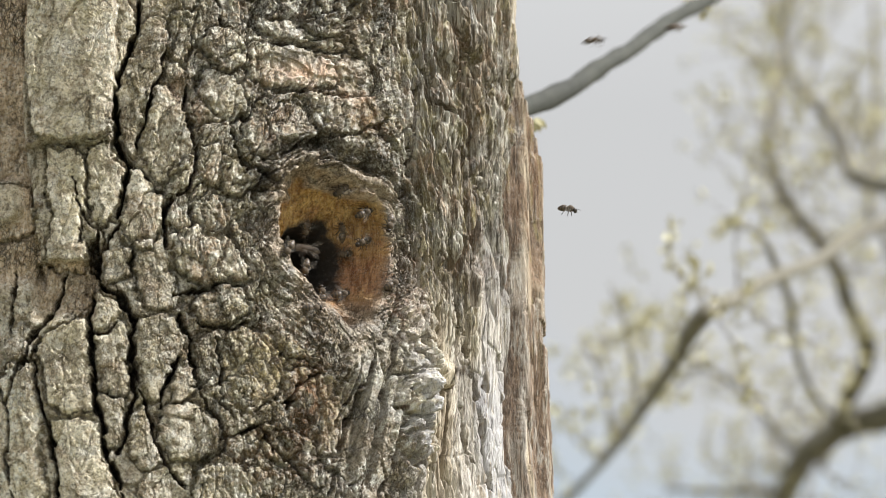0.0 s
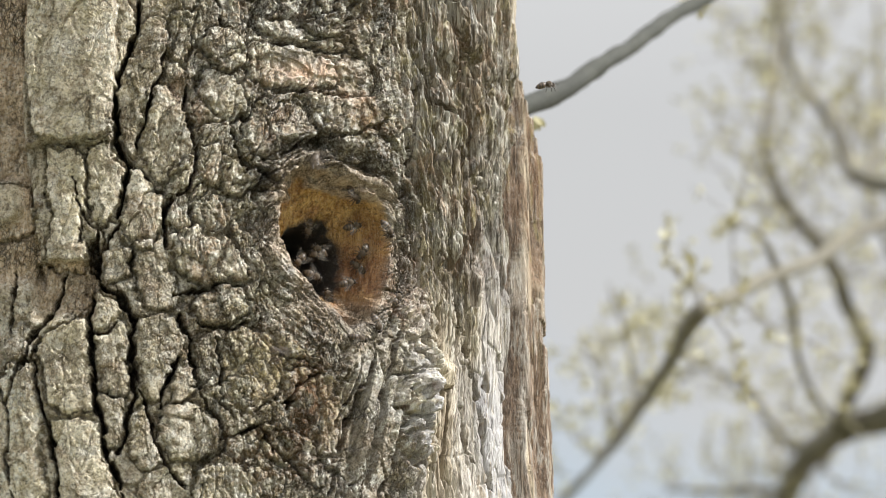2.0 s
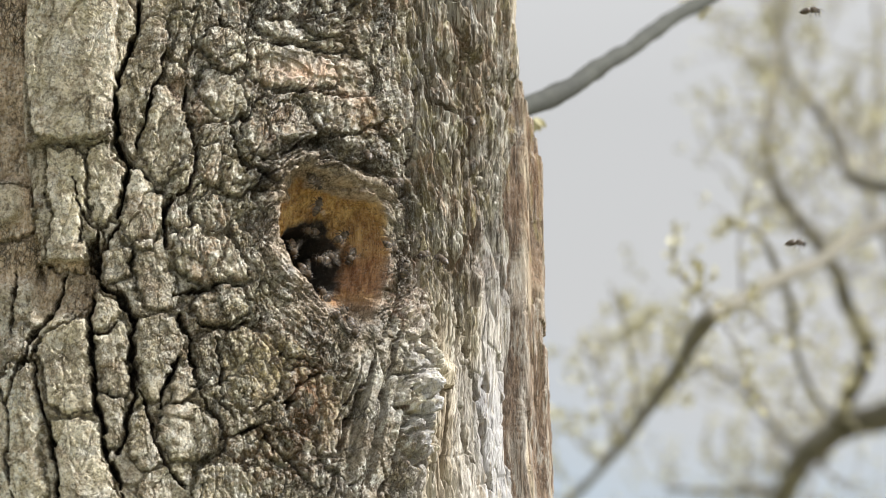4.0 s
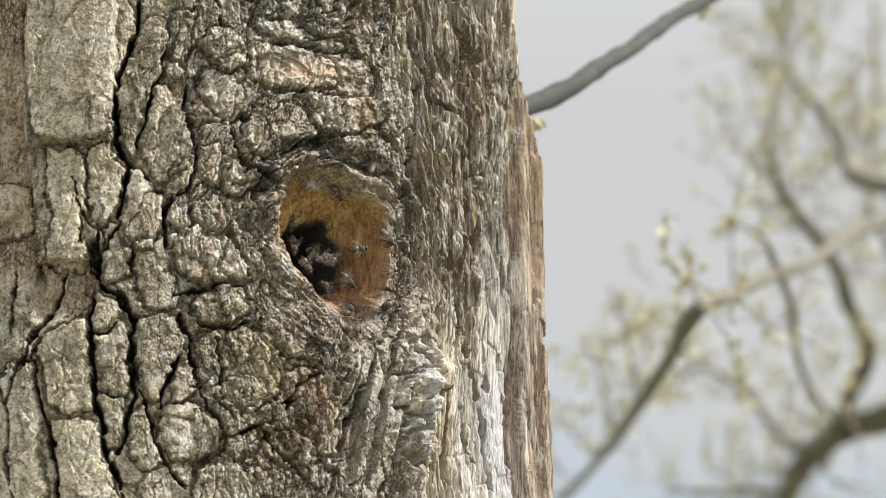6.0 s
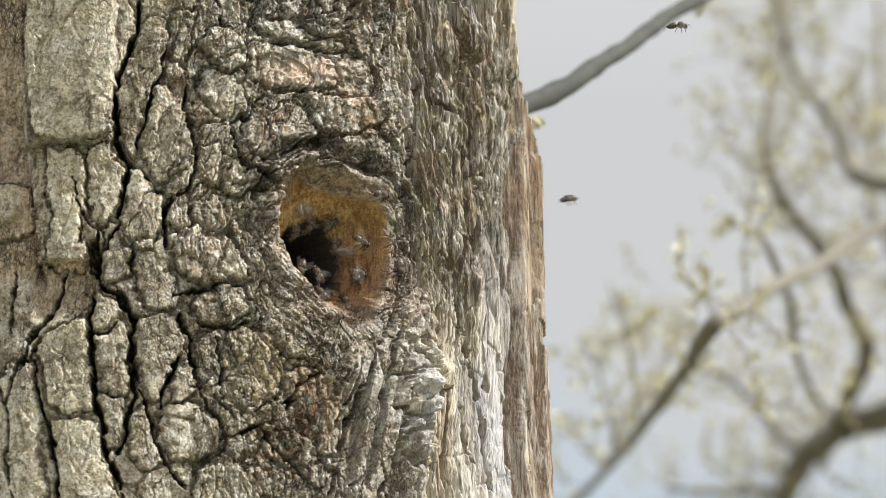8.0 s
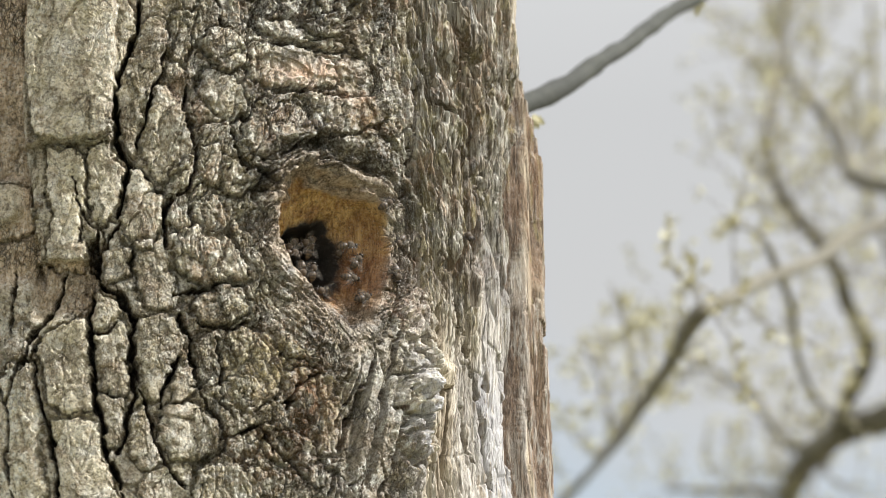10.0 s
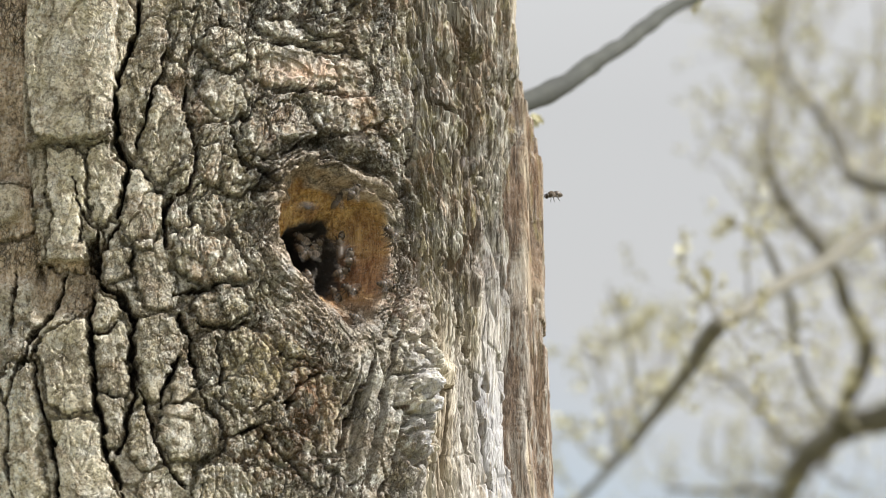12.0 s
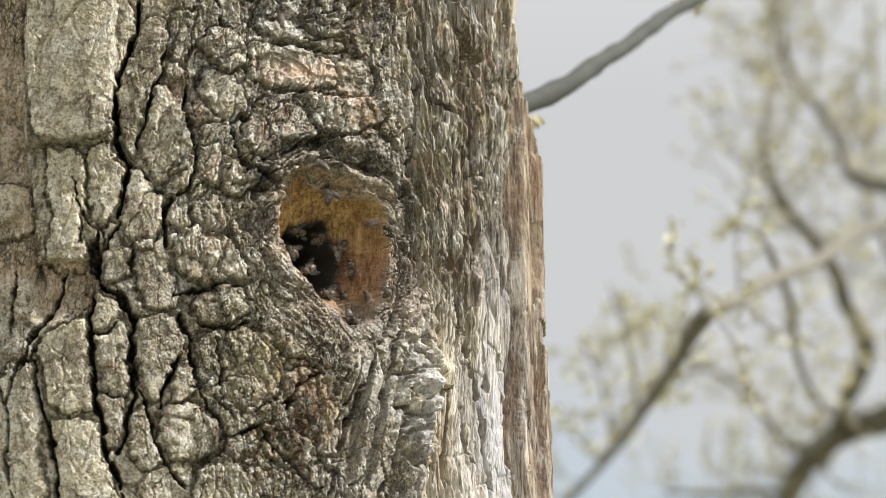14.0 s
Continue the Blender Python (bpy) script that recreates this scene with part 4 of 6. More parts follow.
def build_oak_limb():
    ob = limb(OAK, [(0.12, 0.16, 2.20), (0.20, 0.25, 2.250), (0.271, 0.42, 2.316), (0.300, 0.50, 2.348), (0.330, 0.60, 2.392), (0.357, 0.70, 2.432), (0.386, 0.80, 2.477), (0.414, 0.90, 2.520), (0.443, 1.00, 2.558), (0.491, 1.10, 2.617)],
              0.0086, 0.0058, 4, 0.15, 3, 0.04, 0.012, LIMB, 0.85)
    lv, lf = [], []
    for k in range(3):
        leaf(lv, lf, Vector((0.274, 0.40, 2.302)), Vector((0.25 * k, 0.1, -0.9 + 0.2 * k)).normalized(), Vector((0.9, 0.3, 0.2)).normalized(), 0.012, 0.007)
    child("bud_leaf", poly_mesh("bud_leaf", lv, lf, LEAF, ob.location), ob, "bright yellow-green opening bud")
    return ob


OAK_LIMB = build_oak_limb()


def build_oak_crown():
    """The forks into which the trunk divides, far above the nest."""
    rng = random.Random(31)
    for k in range(6):
        a = 2 * math.pi * k / 6 + 0.4
        points, p = [], Vector((0.07 * math.cos(a), 0.07 * math.sin(a), 4.95))
        for i in range(7):
            points.append(p.copy())
            p += Vector((math.cos(a) * (0.28 + 0.08 * i), math.sin(a) * (0.28 + 0.08 * i), 0.75 - 0.05 * i)) + 0.10 * wild(rng)
        limb(OAK, points, 0.105, 0.018, 16, 0.5, 40 + k, 0.8, 0.03, BOUGH, 0.4)


build_oak_crown()


def build_background_tree():
    tree = tagged(new("spring_tree"), "slender tree with bare grey limbs and sparse yellow-green buds", "tree")
    verts, faces = [], []
    path = [(1.28, 5.20, -0.05), (1.25, 5.15, 1.20), (1.24, 5.10, 2.40), (1.23, 5.10, 3.30), (1.27, 5.20, 4.60), (1.20, 5.20, 6.40)]
    tube(verts, faces, spline(path, 8), 0.14, 0.03, 16, 0.1)
    child("trunk", poly_mesh("trunk", verts, faces, BOUGH), tree)
    limbs = []
    for points, r0, r1, twigs, leaves, seed, length in (
        ([(1.223, 5.00, 3.298), (1.019, 4.60, 3.155), (0.879, 4.20, 3.023), (0.786, 3.80, 2.901), (0.684, 3.20, 2.758), (0.599, 2.60, 2.616), (0.542, 2.20, 2.518), (0.502, 2.00, 2.466), (0.490, 2.10, 2.463), (0.493, 2.40, 2.492), (0.494, 2.90, 2.543), (0.495, 3.50, 2.608), (0.491, 4.20, 2.676), (0.465, 4.80, 2.718), (0.435, 5.20, 2.732), (0.400, 5.50, 2.722)],
         0.012, 0.007, 24, 0.6, 11, 0.15),
        ([(1.241, 5.20, 3.003), (1.144, 5.40, 2.956), (1.075, 5.50, 2.948), (1.032, 5.60, 2.949), (0.987, 5.60, 2.931), (0.950, 5.70, 2.913), (0.929, 5.80, 2.892), (0.922, 6.00, 2.877), (0.914, 6.20, 2.847)],
         0.032, 0.02, 24, 0.5, 12, 0.26),
        ([(0.987, 5.60, 2.931), (1.001, 5.50, 2.985), (1.028, 5.40, 3.040), (1.016, 5.30, 3.076), (0.975, 5.20, 3.112), (0.936, 5.00, 3.136), (0.886, 4.90, 3.179), (0.837, 4.80, 3.210), (0.809, 4.80, 3.263), (0.796, 4.80, 3.326), (0.812, 4.90, 3.425), (0.832, 5.00, 3.526), (0.852, 5.10, 3.629), (0.868, 5.20, 3.758)],
         0.018, 0.007, 44, 0.6, 13, 0.2),
        ([(1.237, 5.10, 3.353), (1.143, 5.30, 3.366), (1.085, 5.50, 3.412), (1.031, 5.60, 3.458), (1.019, 5.70, 3.540), (1.006, 5.80, 3.618), (0.970, 5.90, 3.697), (0.938, 6.00, 3.784), (0.921, 6.00, 3.858), (0.895, 6.10, 3.998)],
         0.02, 0.008, 40, 0.6, 14, 0.22),
        ([(0.950, 5.70, 2.913), (0.913, 5.80, 2.939), (0.887, 5.90, 2.996), (0.849, 6.00, 3.073), (0.809, 6.10, 3.133), (0.768, 6.20, 3.175), (0.732, 6.30, 3.181), (0.694, 6.40, 3.149)],
         0.011, 0.005, 14, 0.5, 15, 0.2),
        ([(0.684, 3.20, 2.758), (0.733, 3.60, 2.794), (0.774, 4.00, 2.799), (0.827, 4.40, 2.816), (0.920, 5.00, 2.860)],
         0.007, 0.005, 16, 0.6, 16, 0.16),
        ([(0.684, 3.20, 2.758), (0.656, 3.00, 2.746), (0.631, 2.80, 2.723), (0.607, 2.70, 2.716), (0.575, 2.60, 2.700)],
         0.006, 0.002, 4, 0.4, 17, 0.05),
        ([(0.495, 3.50, 2.608), (0.483, 3.40, 2.662), (0.467, 3.30, 2.701), (0.447, 3.20, 2.723), (0.442, 3.20, 2.747)],
         0.003, 0.0015, 3, 0.3, 18, 0.06),
        ([(0.491, 4.20, 2.676), (0.473, 4.20, 2.761), (0.455, 4.20, 2.818), (0.431, 4.20, 2.856)],
         0.004, 0.002, 8, 0.5, 19, 0.12),
        ([(0.922, 6.00, 2.877), (0.861, 6.20, 2.909), (0.777, 6.40, 2.935), (0.697, 6.50, 2.959)],
         0.01, 0.005, 16, 0.5, 20, 0.2),
        ([(1.349, 6.00, 3.247), (1.219, 6.20, 3.335), (1.180, 6.40, 3.502), (1.157, 6.50, 3.601), (1.177, 6.60, 3.768), (1.204, 6.70, 3.964), (1.212, 6.80, 4.153)],
         0.012, 0.006, 30, 0.6, 21, 0.24),
        ([(0.491, 4.20, 2.676), (0.519, 4.40, 2.777), (0.598, 4.80, 2.908), (0.630, 5.00, 2.998)],
         0.006, 0.003, 14, 0.6, 22, 0.16),
    ):
        limbs.append(limb(tree, points, r0, r1, int(0.75 * twigs), min(1.0, 1.2 * leaves), seed, length, 0.012))
    return limbs


SPRING_LIMBS = build_background_tree()


# ---- honey bees ----
def bee_materials():
    fur = plain("bee_fur", (0.055, 0.042, 0.030), (0.115, 0.086, 0.058), 2500.0, 0.95, 0.0004)
    dark = plain("bee_chitin", (0.018, 0.012, 0.008), (0.04, 0.026, 0.016), 3000.0, 0.4, 0.0)
    band, nt, bsdf = shader("bee_bands")
    co = nt.nodes.new("ShaderNodeTexCoord")
    wave = node(nt, "ShaderNodeTexWave", Scale=190.0, Distortion=0.6, Detail=1.0)
    nt.links.new(co.outputs["Object"], wave.inputs["Vector"])
    c = blend(nt, span(nt, wave.outputs["Fac"], 0.35, 0.6), (0.030, 0.022, 0.016), (0.095, 0.066, 0.040))
    nt.links.new(c, bsdf.inputs["Base Color"])
    bsdf.inputs["Roughness"].default_value = 0.45
    wing, nt, bsdf = shader("bee_wing")
    bsdf.inputs["Base Color"].default_value = (0.36, 0.32, 0.27, 1)
    bsdf.inputs["Roughness"].default_value = 0.45
    bsdf.inputs["Alpha"].default_value = 0.05
    return fur, dark, band, wing


FUR, CHITIN, BANDS, WING = bee_materials()
MM = 0.001


def lathe(name, rings, material, sides=14, flat=1.0):
    """A body along x from (x, radius, drop) rings, in millimetres."""
    verts, faces = [], []
    for x, r, drop in rings:
        for k in range(sides):
            a = 2 * math.pi * k / sides
            verts.append(Vector((x, r * math.cos(a), r * flat * math.sin(a) + drop)) * MM)
    n = len(rings)
    for i in range(n - 1):
        for k in range(sides):
            a, b = i * sides + k, i * sides + (k + 1) % sides
            faces.append((a, b, b + sides, a + sides))
    faces.append(tuple(range(sides)))
    faces.append(tuple(range((n - 1) * sides, n * sides)))
    return poly_mesh(name, verts, faces, material)


def build_bee():
    bee = tagged(new("honey_bee"), "brown honey bee with amber-banded abdomen near the nest hole", "bee", "bees of the nest")
    child("thorax", lathe("thorax", [(-2.2, 0.6, 0), (-1.9, 1.5, 0.1), (-1.0, 2.05, 0.2), (0.2, 2.15, 0.2), (1.2, 1.8, 0.1), (1.9, 1.0, 0), (2.1, 0.5, 0)], FUR, 14, 0.95), bee, "fuzzy tawny thorax")
    child("abdomen", lathe("abdomen", [(-2.0, 0.5, 0), (-2.5, 1.4, 0), (-3.4, 2.0, -0.1), (-4.6, 2.25, -0.3), (-5.9, 2.1, -0.6), (-7.2, 1.55, -0.95), (-8.2, 0.85, -1.25), (-8.8, 0.2, -1.4)], BANDS, 16, 0.9), bee, "amber and dark banded abdomen")
    head = child("head", lathe("head", [(2.0, 0.5, -0.1), (2.3, 1.4, -0.2), (2.9, 1.75, -0.35), (3.5, 1.45, -0.6), (3.9, 0.7, -0.9)], CHITIN, 12, 0.95), bee)
    for s in (1, -1):
        verts, faces = [], []
        tube(verts, faces, [Vector(p) * MM for p in ((3.5, 0.5 * s, 0.1), (4.4, 0.8 * s, 0.5), (5.0, 1.4 * s, 0.2), (5.6, 1.9 * s, -0.3))], 0.12 * MM, 0.10 * MM, 5, 0)
        child("antenna", poly_mesh("antenna", verts, faces, CHITIN), head)
        for x, foot in ((1.2, (2.6, 3.4, -3.0)), (0.1, (0.2, 4.1, -3.1)), (-1.0, (-3.6, 4.2, -3.1))):
            verts, faces = [], []
            knee = (0.5 * (x + foot[0]), 2.9 * s, -0.4)
            tube(verts, faces, [Vector(p) * MM for p in ((x, 1.1 * s, -1.2), knee, (0.35 * knee[0] + 0.65 * foot[0], 3.4 * s, -1.9), (foot[0], foot[1] * s, foot[2]))], 0.36 * MM, 0.16 * MM, 6, 0)
            child("leg", poly_mesh("leg", verts, faces, CHITIN), bee)
        for x, long, wide, back in ((0.5, 9.0, 2.9, -0.55), (-0.4, 6.4, 2.2, -0.8)):
            verts, faces = [], []
            outline = [(0, 0), (0.25, 0.30), (0.6, 0.46), (0.88, 0.36), (1.0, 0.0), (0.88, -0.42), (0.55, -0.52), (0.22, -0.26)]
            for z in (0.0, 0.05):
                verts.extend(Vector((-b * wide, a * long * s, z)) * MM for a, b in outline)
            n = len(outline)
            faces.append(tuple(range(n)))
            faces.append(tuple(range(2 * n - 1, n - 1, -1)))
            for k in range(n):
                faces.append((k, (k + 1) % n, n + (k + 1) % n, n + k))
            ob = child("wing", poly_mesh("wing", verts, faces, WING), bee, "clear veined wing")
            ob.matrix_basis = wing_pose(s, x, 0.0, back)
    return bee


def wing_pose(s, x, lift, back):
    """A wing at its hinge, raised by lift degrees and swept back (radians)."""
    return pose(x * MM, 1.0 * s * MM, 1.6 * MM) @ Matrix.Rotation(s * (-back), 4, "Z") @ Matrix.Rotation(s * radians(lift), 4, "X")


def bee_pose(x, y, z, turn, wall):
    """A bee at x, y, z millimetres. On the wall it clings with its back to the outside, turn measured clockwise from straight up;
    in the air its back is up and turn is its heading, 0 towards +x."""
    at = Vector((x, y, z)) * MM
    if wall:
        up = Vector((x, y, 0)).normalized() * 0.9 + Vector((0, -0.25, 0))
        side = Vector((0, 0, 1)).cross(up).normalized()
        a = radians(turn)
        way = Vector((0, 0, 1)) * math.cos(a) + side * math.sin(a)
    else:
        up = Vector((0.05, -0.50, 0.86))
        a = radians(turn)
        way = Vector((1, 0, 0)) * math.cos(a) + Vector((0, 0.86, 0.5)) * math.sin(a)
    up.normalize()
    way = (way - up * way.dot(up)).normalized()
    m = Matrix((way, up.cross(way), up)).transposed().to_4x4()
    return Matrix.Translation(at) @ m


def build_bees(count):
    first = build_bee()
    return [first] + [copy_thing(first, pose(0, 0, 0)) for _ in range(count - 1)]


# ---- what moves: bees, their wings, and the limbs in the breeze ----
def motions():
    bees = build_bees(22)
    walk(bees[0], [
        (0, bee_pose(281.5, -220.8, 2092.8, -29, False)), (0.5, bee_pose(297.2, -220.3, 2088.1, -18, False)), (1, bee_pose(510.5, -243, 2111.7, 21, False)),
        (1.5, bee_pose(510.4, -250.8, 2144, 86, False)), (2, bee_pose(268.7, -237.5, 2164.5, 21, False)), (2.5, bee_pose(273.1, -241, 2177.4, -5, False)),
        (3, bee_pose(309.9, -205.7, 2014.5, -1, False)), (5.5, bee_pose(510.2, -258.9, 2176.2, -24, False)), (6, bee_pose(510.3, -254, 2156.9, -89, False)),
        (6.5, bee_pose(298.2, -233.2, 2143.5, -27, False)), (7, bee_pose(510.5, -235.7, 2079.2, -8, False)), (7.5, bee_pose(510.5, -237.2, 2085.7, -73, False)),
        (8, bee_pose(279.2, -222.1, 2098.7, -138, False)), (10.467, bee_pose(186.3, -206.7, 2076.8, -73, False)), (10.5, bee_pose(177.5, -206.7, 2078.7, -73, False)),
        (10.533, bee_pose(168.7, -206.7, 2080.6, -73, False)), (10.967, bee_pose(169.8, -219.5, 2117.9, -15, False)), (11, bee_pose(177.6, -219.5, 2122.3, -15, False)),
        (11.033, bee_pose(185.4, -219.5, 2126.7, -15, False)), (11.5, bee_pose(279.1, -229.8, 2132, -80, False)), (12, bee_pose(269.8, -222.3, 2101, -145, False)),
        (12.467, bee_pose(237.9, -122.3, 2145.1, -210, False)), (12.5, bee_pose(228.9, -122.3, 2145.1, -210, False)), (12.533, bee_pose(219.9, -122.3, 2145.1, -210, False)),
        (12.967, bee_pose(213.7, -191, 2112.9, -194, False)), (13, bee_pose(206.1, -191, 2108.1, -194, False)), (13.033, bee_pose(198.5, -191, 2103.3, -194, False)),
        (13.467, bee_pose(204.3, -179.6, 2114, -153, False)), (13.5, bee_pose(195.9, -179.6, 2110.7, -153, False)), (13.533, bee_pose(187.5, -179.6, 2107.4, -153, False)),
        (13.967, bee_pose(172.2, -216.5, 2089.4, -88, False)), (14, bee_pose(164.2, -216.5, 2085.2, -88, False)),
    ])
    walk(bees[1], [
        (0, bee_pose(218.1, -154.7, 2007.2, -33, False)), (0.033, bee_pose(219, -154.7, 2016.2, -33, False)), (0.467, bee_pose(227.1, -158.4, 2059.5, -98, False)),
        (0.5, bee_pose(224.3, -158.4, 2068.1, -98, False)), (0.533, bee_pose(221.5, -158.4, 2076.7, -98, False)), (0.967, bee_pose(193.9, -194.9, 2097.3, -163, False)),
        (1, bee_pose(185.8, -194.9, 2101.3, -163, False)), (1.033, bee_pose(177.7, -194.9, 2105.3, -163, False)), (1.467, bee_pose(174, -216.3, 2071, -98, False)),
        (1.5, bee_pose(179.3, -216.3, 2078.3, -98, False)), (1.533, bee_pose(184.6, -216.3, 2085.6, -98, False)), (1.967, bee_pose(200.2, -158.8, 2131.5, -33, False)),
        (2, bee_pose(206.1, -158.8, 2138.3, -33, False)), (2.033, bee_pose(212, -158.8, 2145.1, -33, False)), (2.467, bee_pose(226.8, -130.8, 2152.9, 16, False)),
        (2.5, bee_pose(232.3, -130.8, 2160, 16, False)), (2.533, bee_pose(237.8, -130.8, 2167.1, 16, False)), (2.967, bee_pose(261.1, -241.8, 2187.9, 81, False)),
        (3, bee_pose(254, -241.8, 2182.4, 81, False)), (3.033, bee_pose(246.9, -241.8, 2176.9, 81, False)), (5.467, bee_pose(196.5, -205.5, 2113.7, 146, False)),
        (5.5, bee_pose(189.3, -205.5, 2108.3, 146, False)), (5.533, bee_pose(182.1, -205.5, 2102.9, 146, False)), (5.967, bee_pose(162.8, -228.6, 2113.2, 81, False)),
        (6, bee_pose(164.3, -228.6, 2116.8, 81, False)), (6.033, bee_pose(165.8, -228.6, 2120.4, 81, False)), (6.467, bee_pose(179.6, -202.7, 2112.9, 18, False)),
        (6.5, bee_pose(187.6, -202.7, 2108.9, 18, False)), (6.533, bee_pose(195.6, -202.7, 2104.9, 18, False)), (6.967, bee_pose(197.4, -194.2, 2116.4, 83, False)),
        (7, bee_pose(197.7, -194.2, 2107.4, 83, False)), (7.033, bee_pose(198, -194.2, 2098.4, 83, False)), (7.467, bee_pose(197.3, -227.2, 2003.2, 148, False)),
        (7.5, bee_pose(191.2, -227.2, 2009.8, 148, False)), (7.533, bee_pose(185.1, -227.2, 2016.4, 148, False)), (7.967, bee_pose(135.5, -246.8, 2161.1, 83, False)),
        (8, bee_pose(131.1, -246.8, 2169, 83, False)), (8.033, bee_pose(126.7, -246.8, 2176.9, 83, False)), (10.467, bee_pose(133.1, -240.8, 2107.5, 18, False)),
        (10.5, bee_pose(139.6, -240.8, 2101.3, 18, False)), (10.533, bee_pose(146.1, -240.8, 2095.1, 18, False)), (10.967, bee_pose(204.8, -162.4, 2115.5, 83, False)),
        (11, bee_pose(211.3, -162.4, 2109.3, 83, False)), (11.033, bee_pose(217.8, -162.4, 2103.1, 83, False)), (11.467, bee_pose(182.1, -214.2, 2054.7, 18, False)),
        (11.5, bee_pose(184.4, -214.2, 2063.4, 18, False)), (11.533, bee_pose(186.7, -214.2, 2072.1, 18, False)), (11.967, bee_pose(218, -154.1, 2128.7, 83, False)),
        (12, bee_pose(218.2, -154.1, 2137.7, 83, False)), (12.033, bee_pose(218.4, -154.1, 2146.7, 83, False)), (12.467, bee_pose(183.1, -188.7, 2140.9, 18, False)),
        (12.5, bee_pose(185.7, -188.7, 2149.5, 18, False)), (12.533, bee_pose(188.3, -188.7, 2158.1, 18, False)), (12.967, bee_pose(238.4, -108.3, 2228.8, 83, False)),
        (13, bee_pose(239.7, -108.3, 2219.9, 83, False)), (13.033, bee_pose(241, -108.3, 2211, 83, False)), (13.467, bee_pose(218.4, -177.5, 1985.1, 148, False)),
        (13.5, bee_pose(209.5, -177.5, 1986.5, 148, False)), (13.533, bee_pose(200.6, -177.5, 1987.9, 148, False)), (13.967, bee_pose(115, -262.6, 2191.1, 83, False)),
        (14, bee_pose(111.4, -262.6, 2199.3, 83, False)),
    ])
    walk(bees[2], [
        (0, bee_pose(341.5, -248.9, 2196.8, 213, False)), (0.467, bee_pose(205.4, -191.8, 2150.8, 187, False)), (0.5, bee_pose(197.6, -191.8, 2146.3, 187, False)),
        (0.533, bee_pose(189.8, -191.8, 2141.8, 187, False)), (0.967, bee_pose(190.4, -217.9, 2117.3, 200, False)), (1, bee_pose(184.3, -217.9, 2110.6, 200, False)),
        (1.033, bee_pose(178.2, -217.9, 2103.9, 200, False)), (1.467, bee_pose(163, -223.7, 2087, 149, False)), (1.5, bee_pose(154.3, -223.7, 2089.4, 149, False)),
        (1.533, bee_pose(145.6, -223.7, 2091.8, 149, False)), (1.967, bee_pose(130.6, -255.2, 2113.8, 84, False)), (2, bee_pose(131.6, -255.2, 2117.4, 84, False)),
        (2.033, bee_pose(132.6, -255.2, 2121, 84, False)), (2.467, bee_pose(145.2, -217.1, 2100.1, 19, False)), (2.5, bee_pose(154.1, -217.1, 2098.8, 19, False)),
        (2.533, bee_pose(163, -217.1, 2097.5, 19, False)), (2.967, bee_pose(194.5, -194, 2115.8, 84, False)), (3, bee_pose(189.2, -194, 2123.1, 84, False)),
        (3.033, bee_pose(183.9, -194, 2130.4, 84, False)), (5.467, bee_pose(136.3, -248, 2125.8, 149, False)), (5.5, bee_pose(128, -248, 2129.3, 149, False)),
        (5.533, bee_pose(119.7, -248, 2132.8, 149, False)), (5.967, bee_pose(86.7, -276.9, 2139.3, 84, False)), (6, bee_pose(92.6, -276.9, 2146.1, 84, False)),
        (6.033, bee_pose(98.5, -276.9, 2152.9, 84, False)), (6.467, bee_pose(189.3, -189, 2220.1, 149, False)), (6.5, bee_pose(195.9, -189, 2226.3, 149, False)),
        (6.533, bee_pose(202.5, -189, 2232.5, 149, False)), (7, bee_pose(177.1, -202.6, 2250.9, 194, False)), (7.5, bee_pose(173.5, -189.2, 2254.7, 193, False)),
        (7.967, bee_pose(113, -261.6, 2081.6, 258, False)), (8, bee_pose(104.1, -261.6, 2080.3, 258, False)), (8.033, bee_pose(95.2, -261.6, 2079, 258, False)),
        (10.5, bee_pose(150.7, -242.8, 2235.9, 193, False)), (10.967, bee_pose(110.7, -255.8, 2189.5, 258, False)), (11, bee_pose(111.3, -255.8, 2180.5, 258, False)),
        (11.033, bee_pose(111.9, -255.8, 2171.5, 258, False)), (11.467, bee_pose(151.6, -232.2, 2138.8, 323, False)), (11.5, bee_pose(157.6, -232.2, 2132.1, 323, False)),
        (11.533, bee_pose(163.6, -232.2, 2125.4, 323, False)), (11.967, bee_pose(152.1, -229.9, 2140.8, 359, False)), (12, bee_pose(157.6, -229.9, 2133.6, 359, False)),
        (12.033, bee_pose(163.1, -229.9, 2126.4, 359, False)), (12.467, bee_pose(172.4, -226.1, 2105.2, 294, False)), (12.5, bee_pose(176, -226.1, 2108.8, 294, False)),
        (12.533, bee_pose(179.6, -226.1, 2112.4, 294, False)), (12.967, bee_pose(158.9, -236.4, 2141, 326, False)), (13, bee_pose(157.7, -236.4, 2132.1, 326, False)),
        (13.033, bee_pose(156.5, -236.4, 2123.2, 326, False)), (13.467, bee_pose(175, -218, 2080.8, 261, False)), (13.5, bee_pose(171, -218, 2072.8, 261, False)),
        (13.533, bee_pose(167, -218, 2064.8, 261, False)), (13.967, bee_pose(147.7, -235.3, 2091.9, 326, False)), (14, bee_pose(141.2, -235.3, 2098.1, 326, False)),
    ])
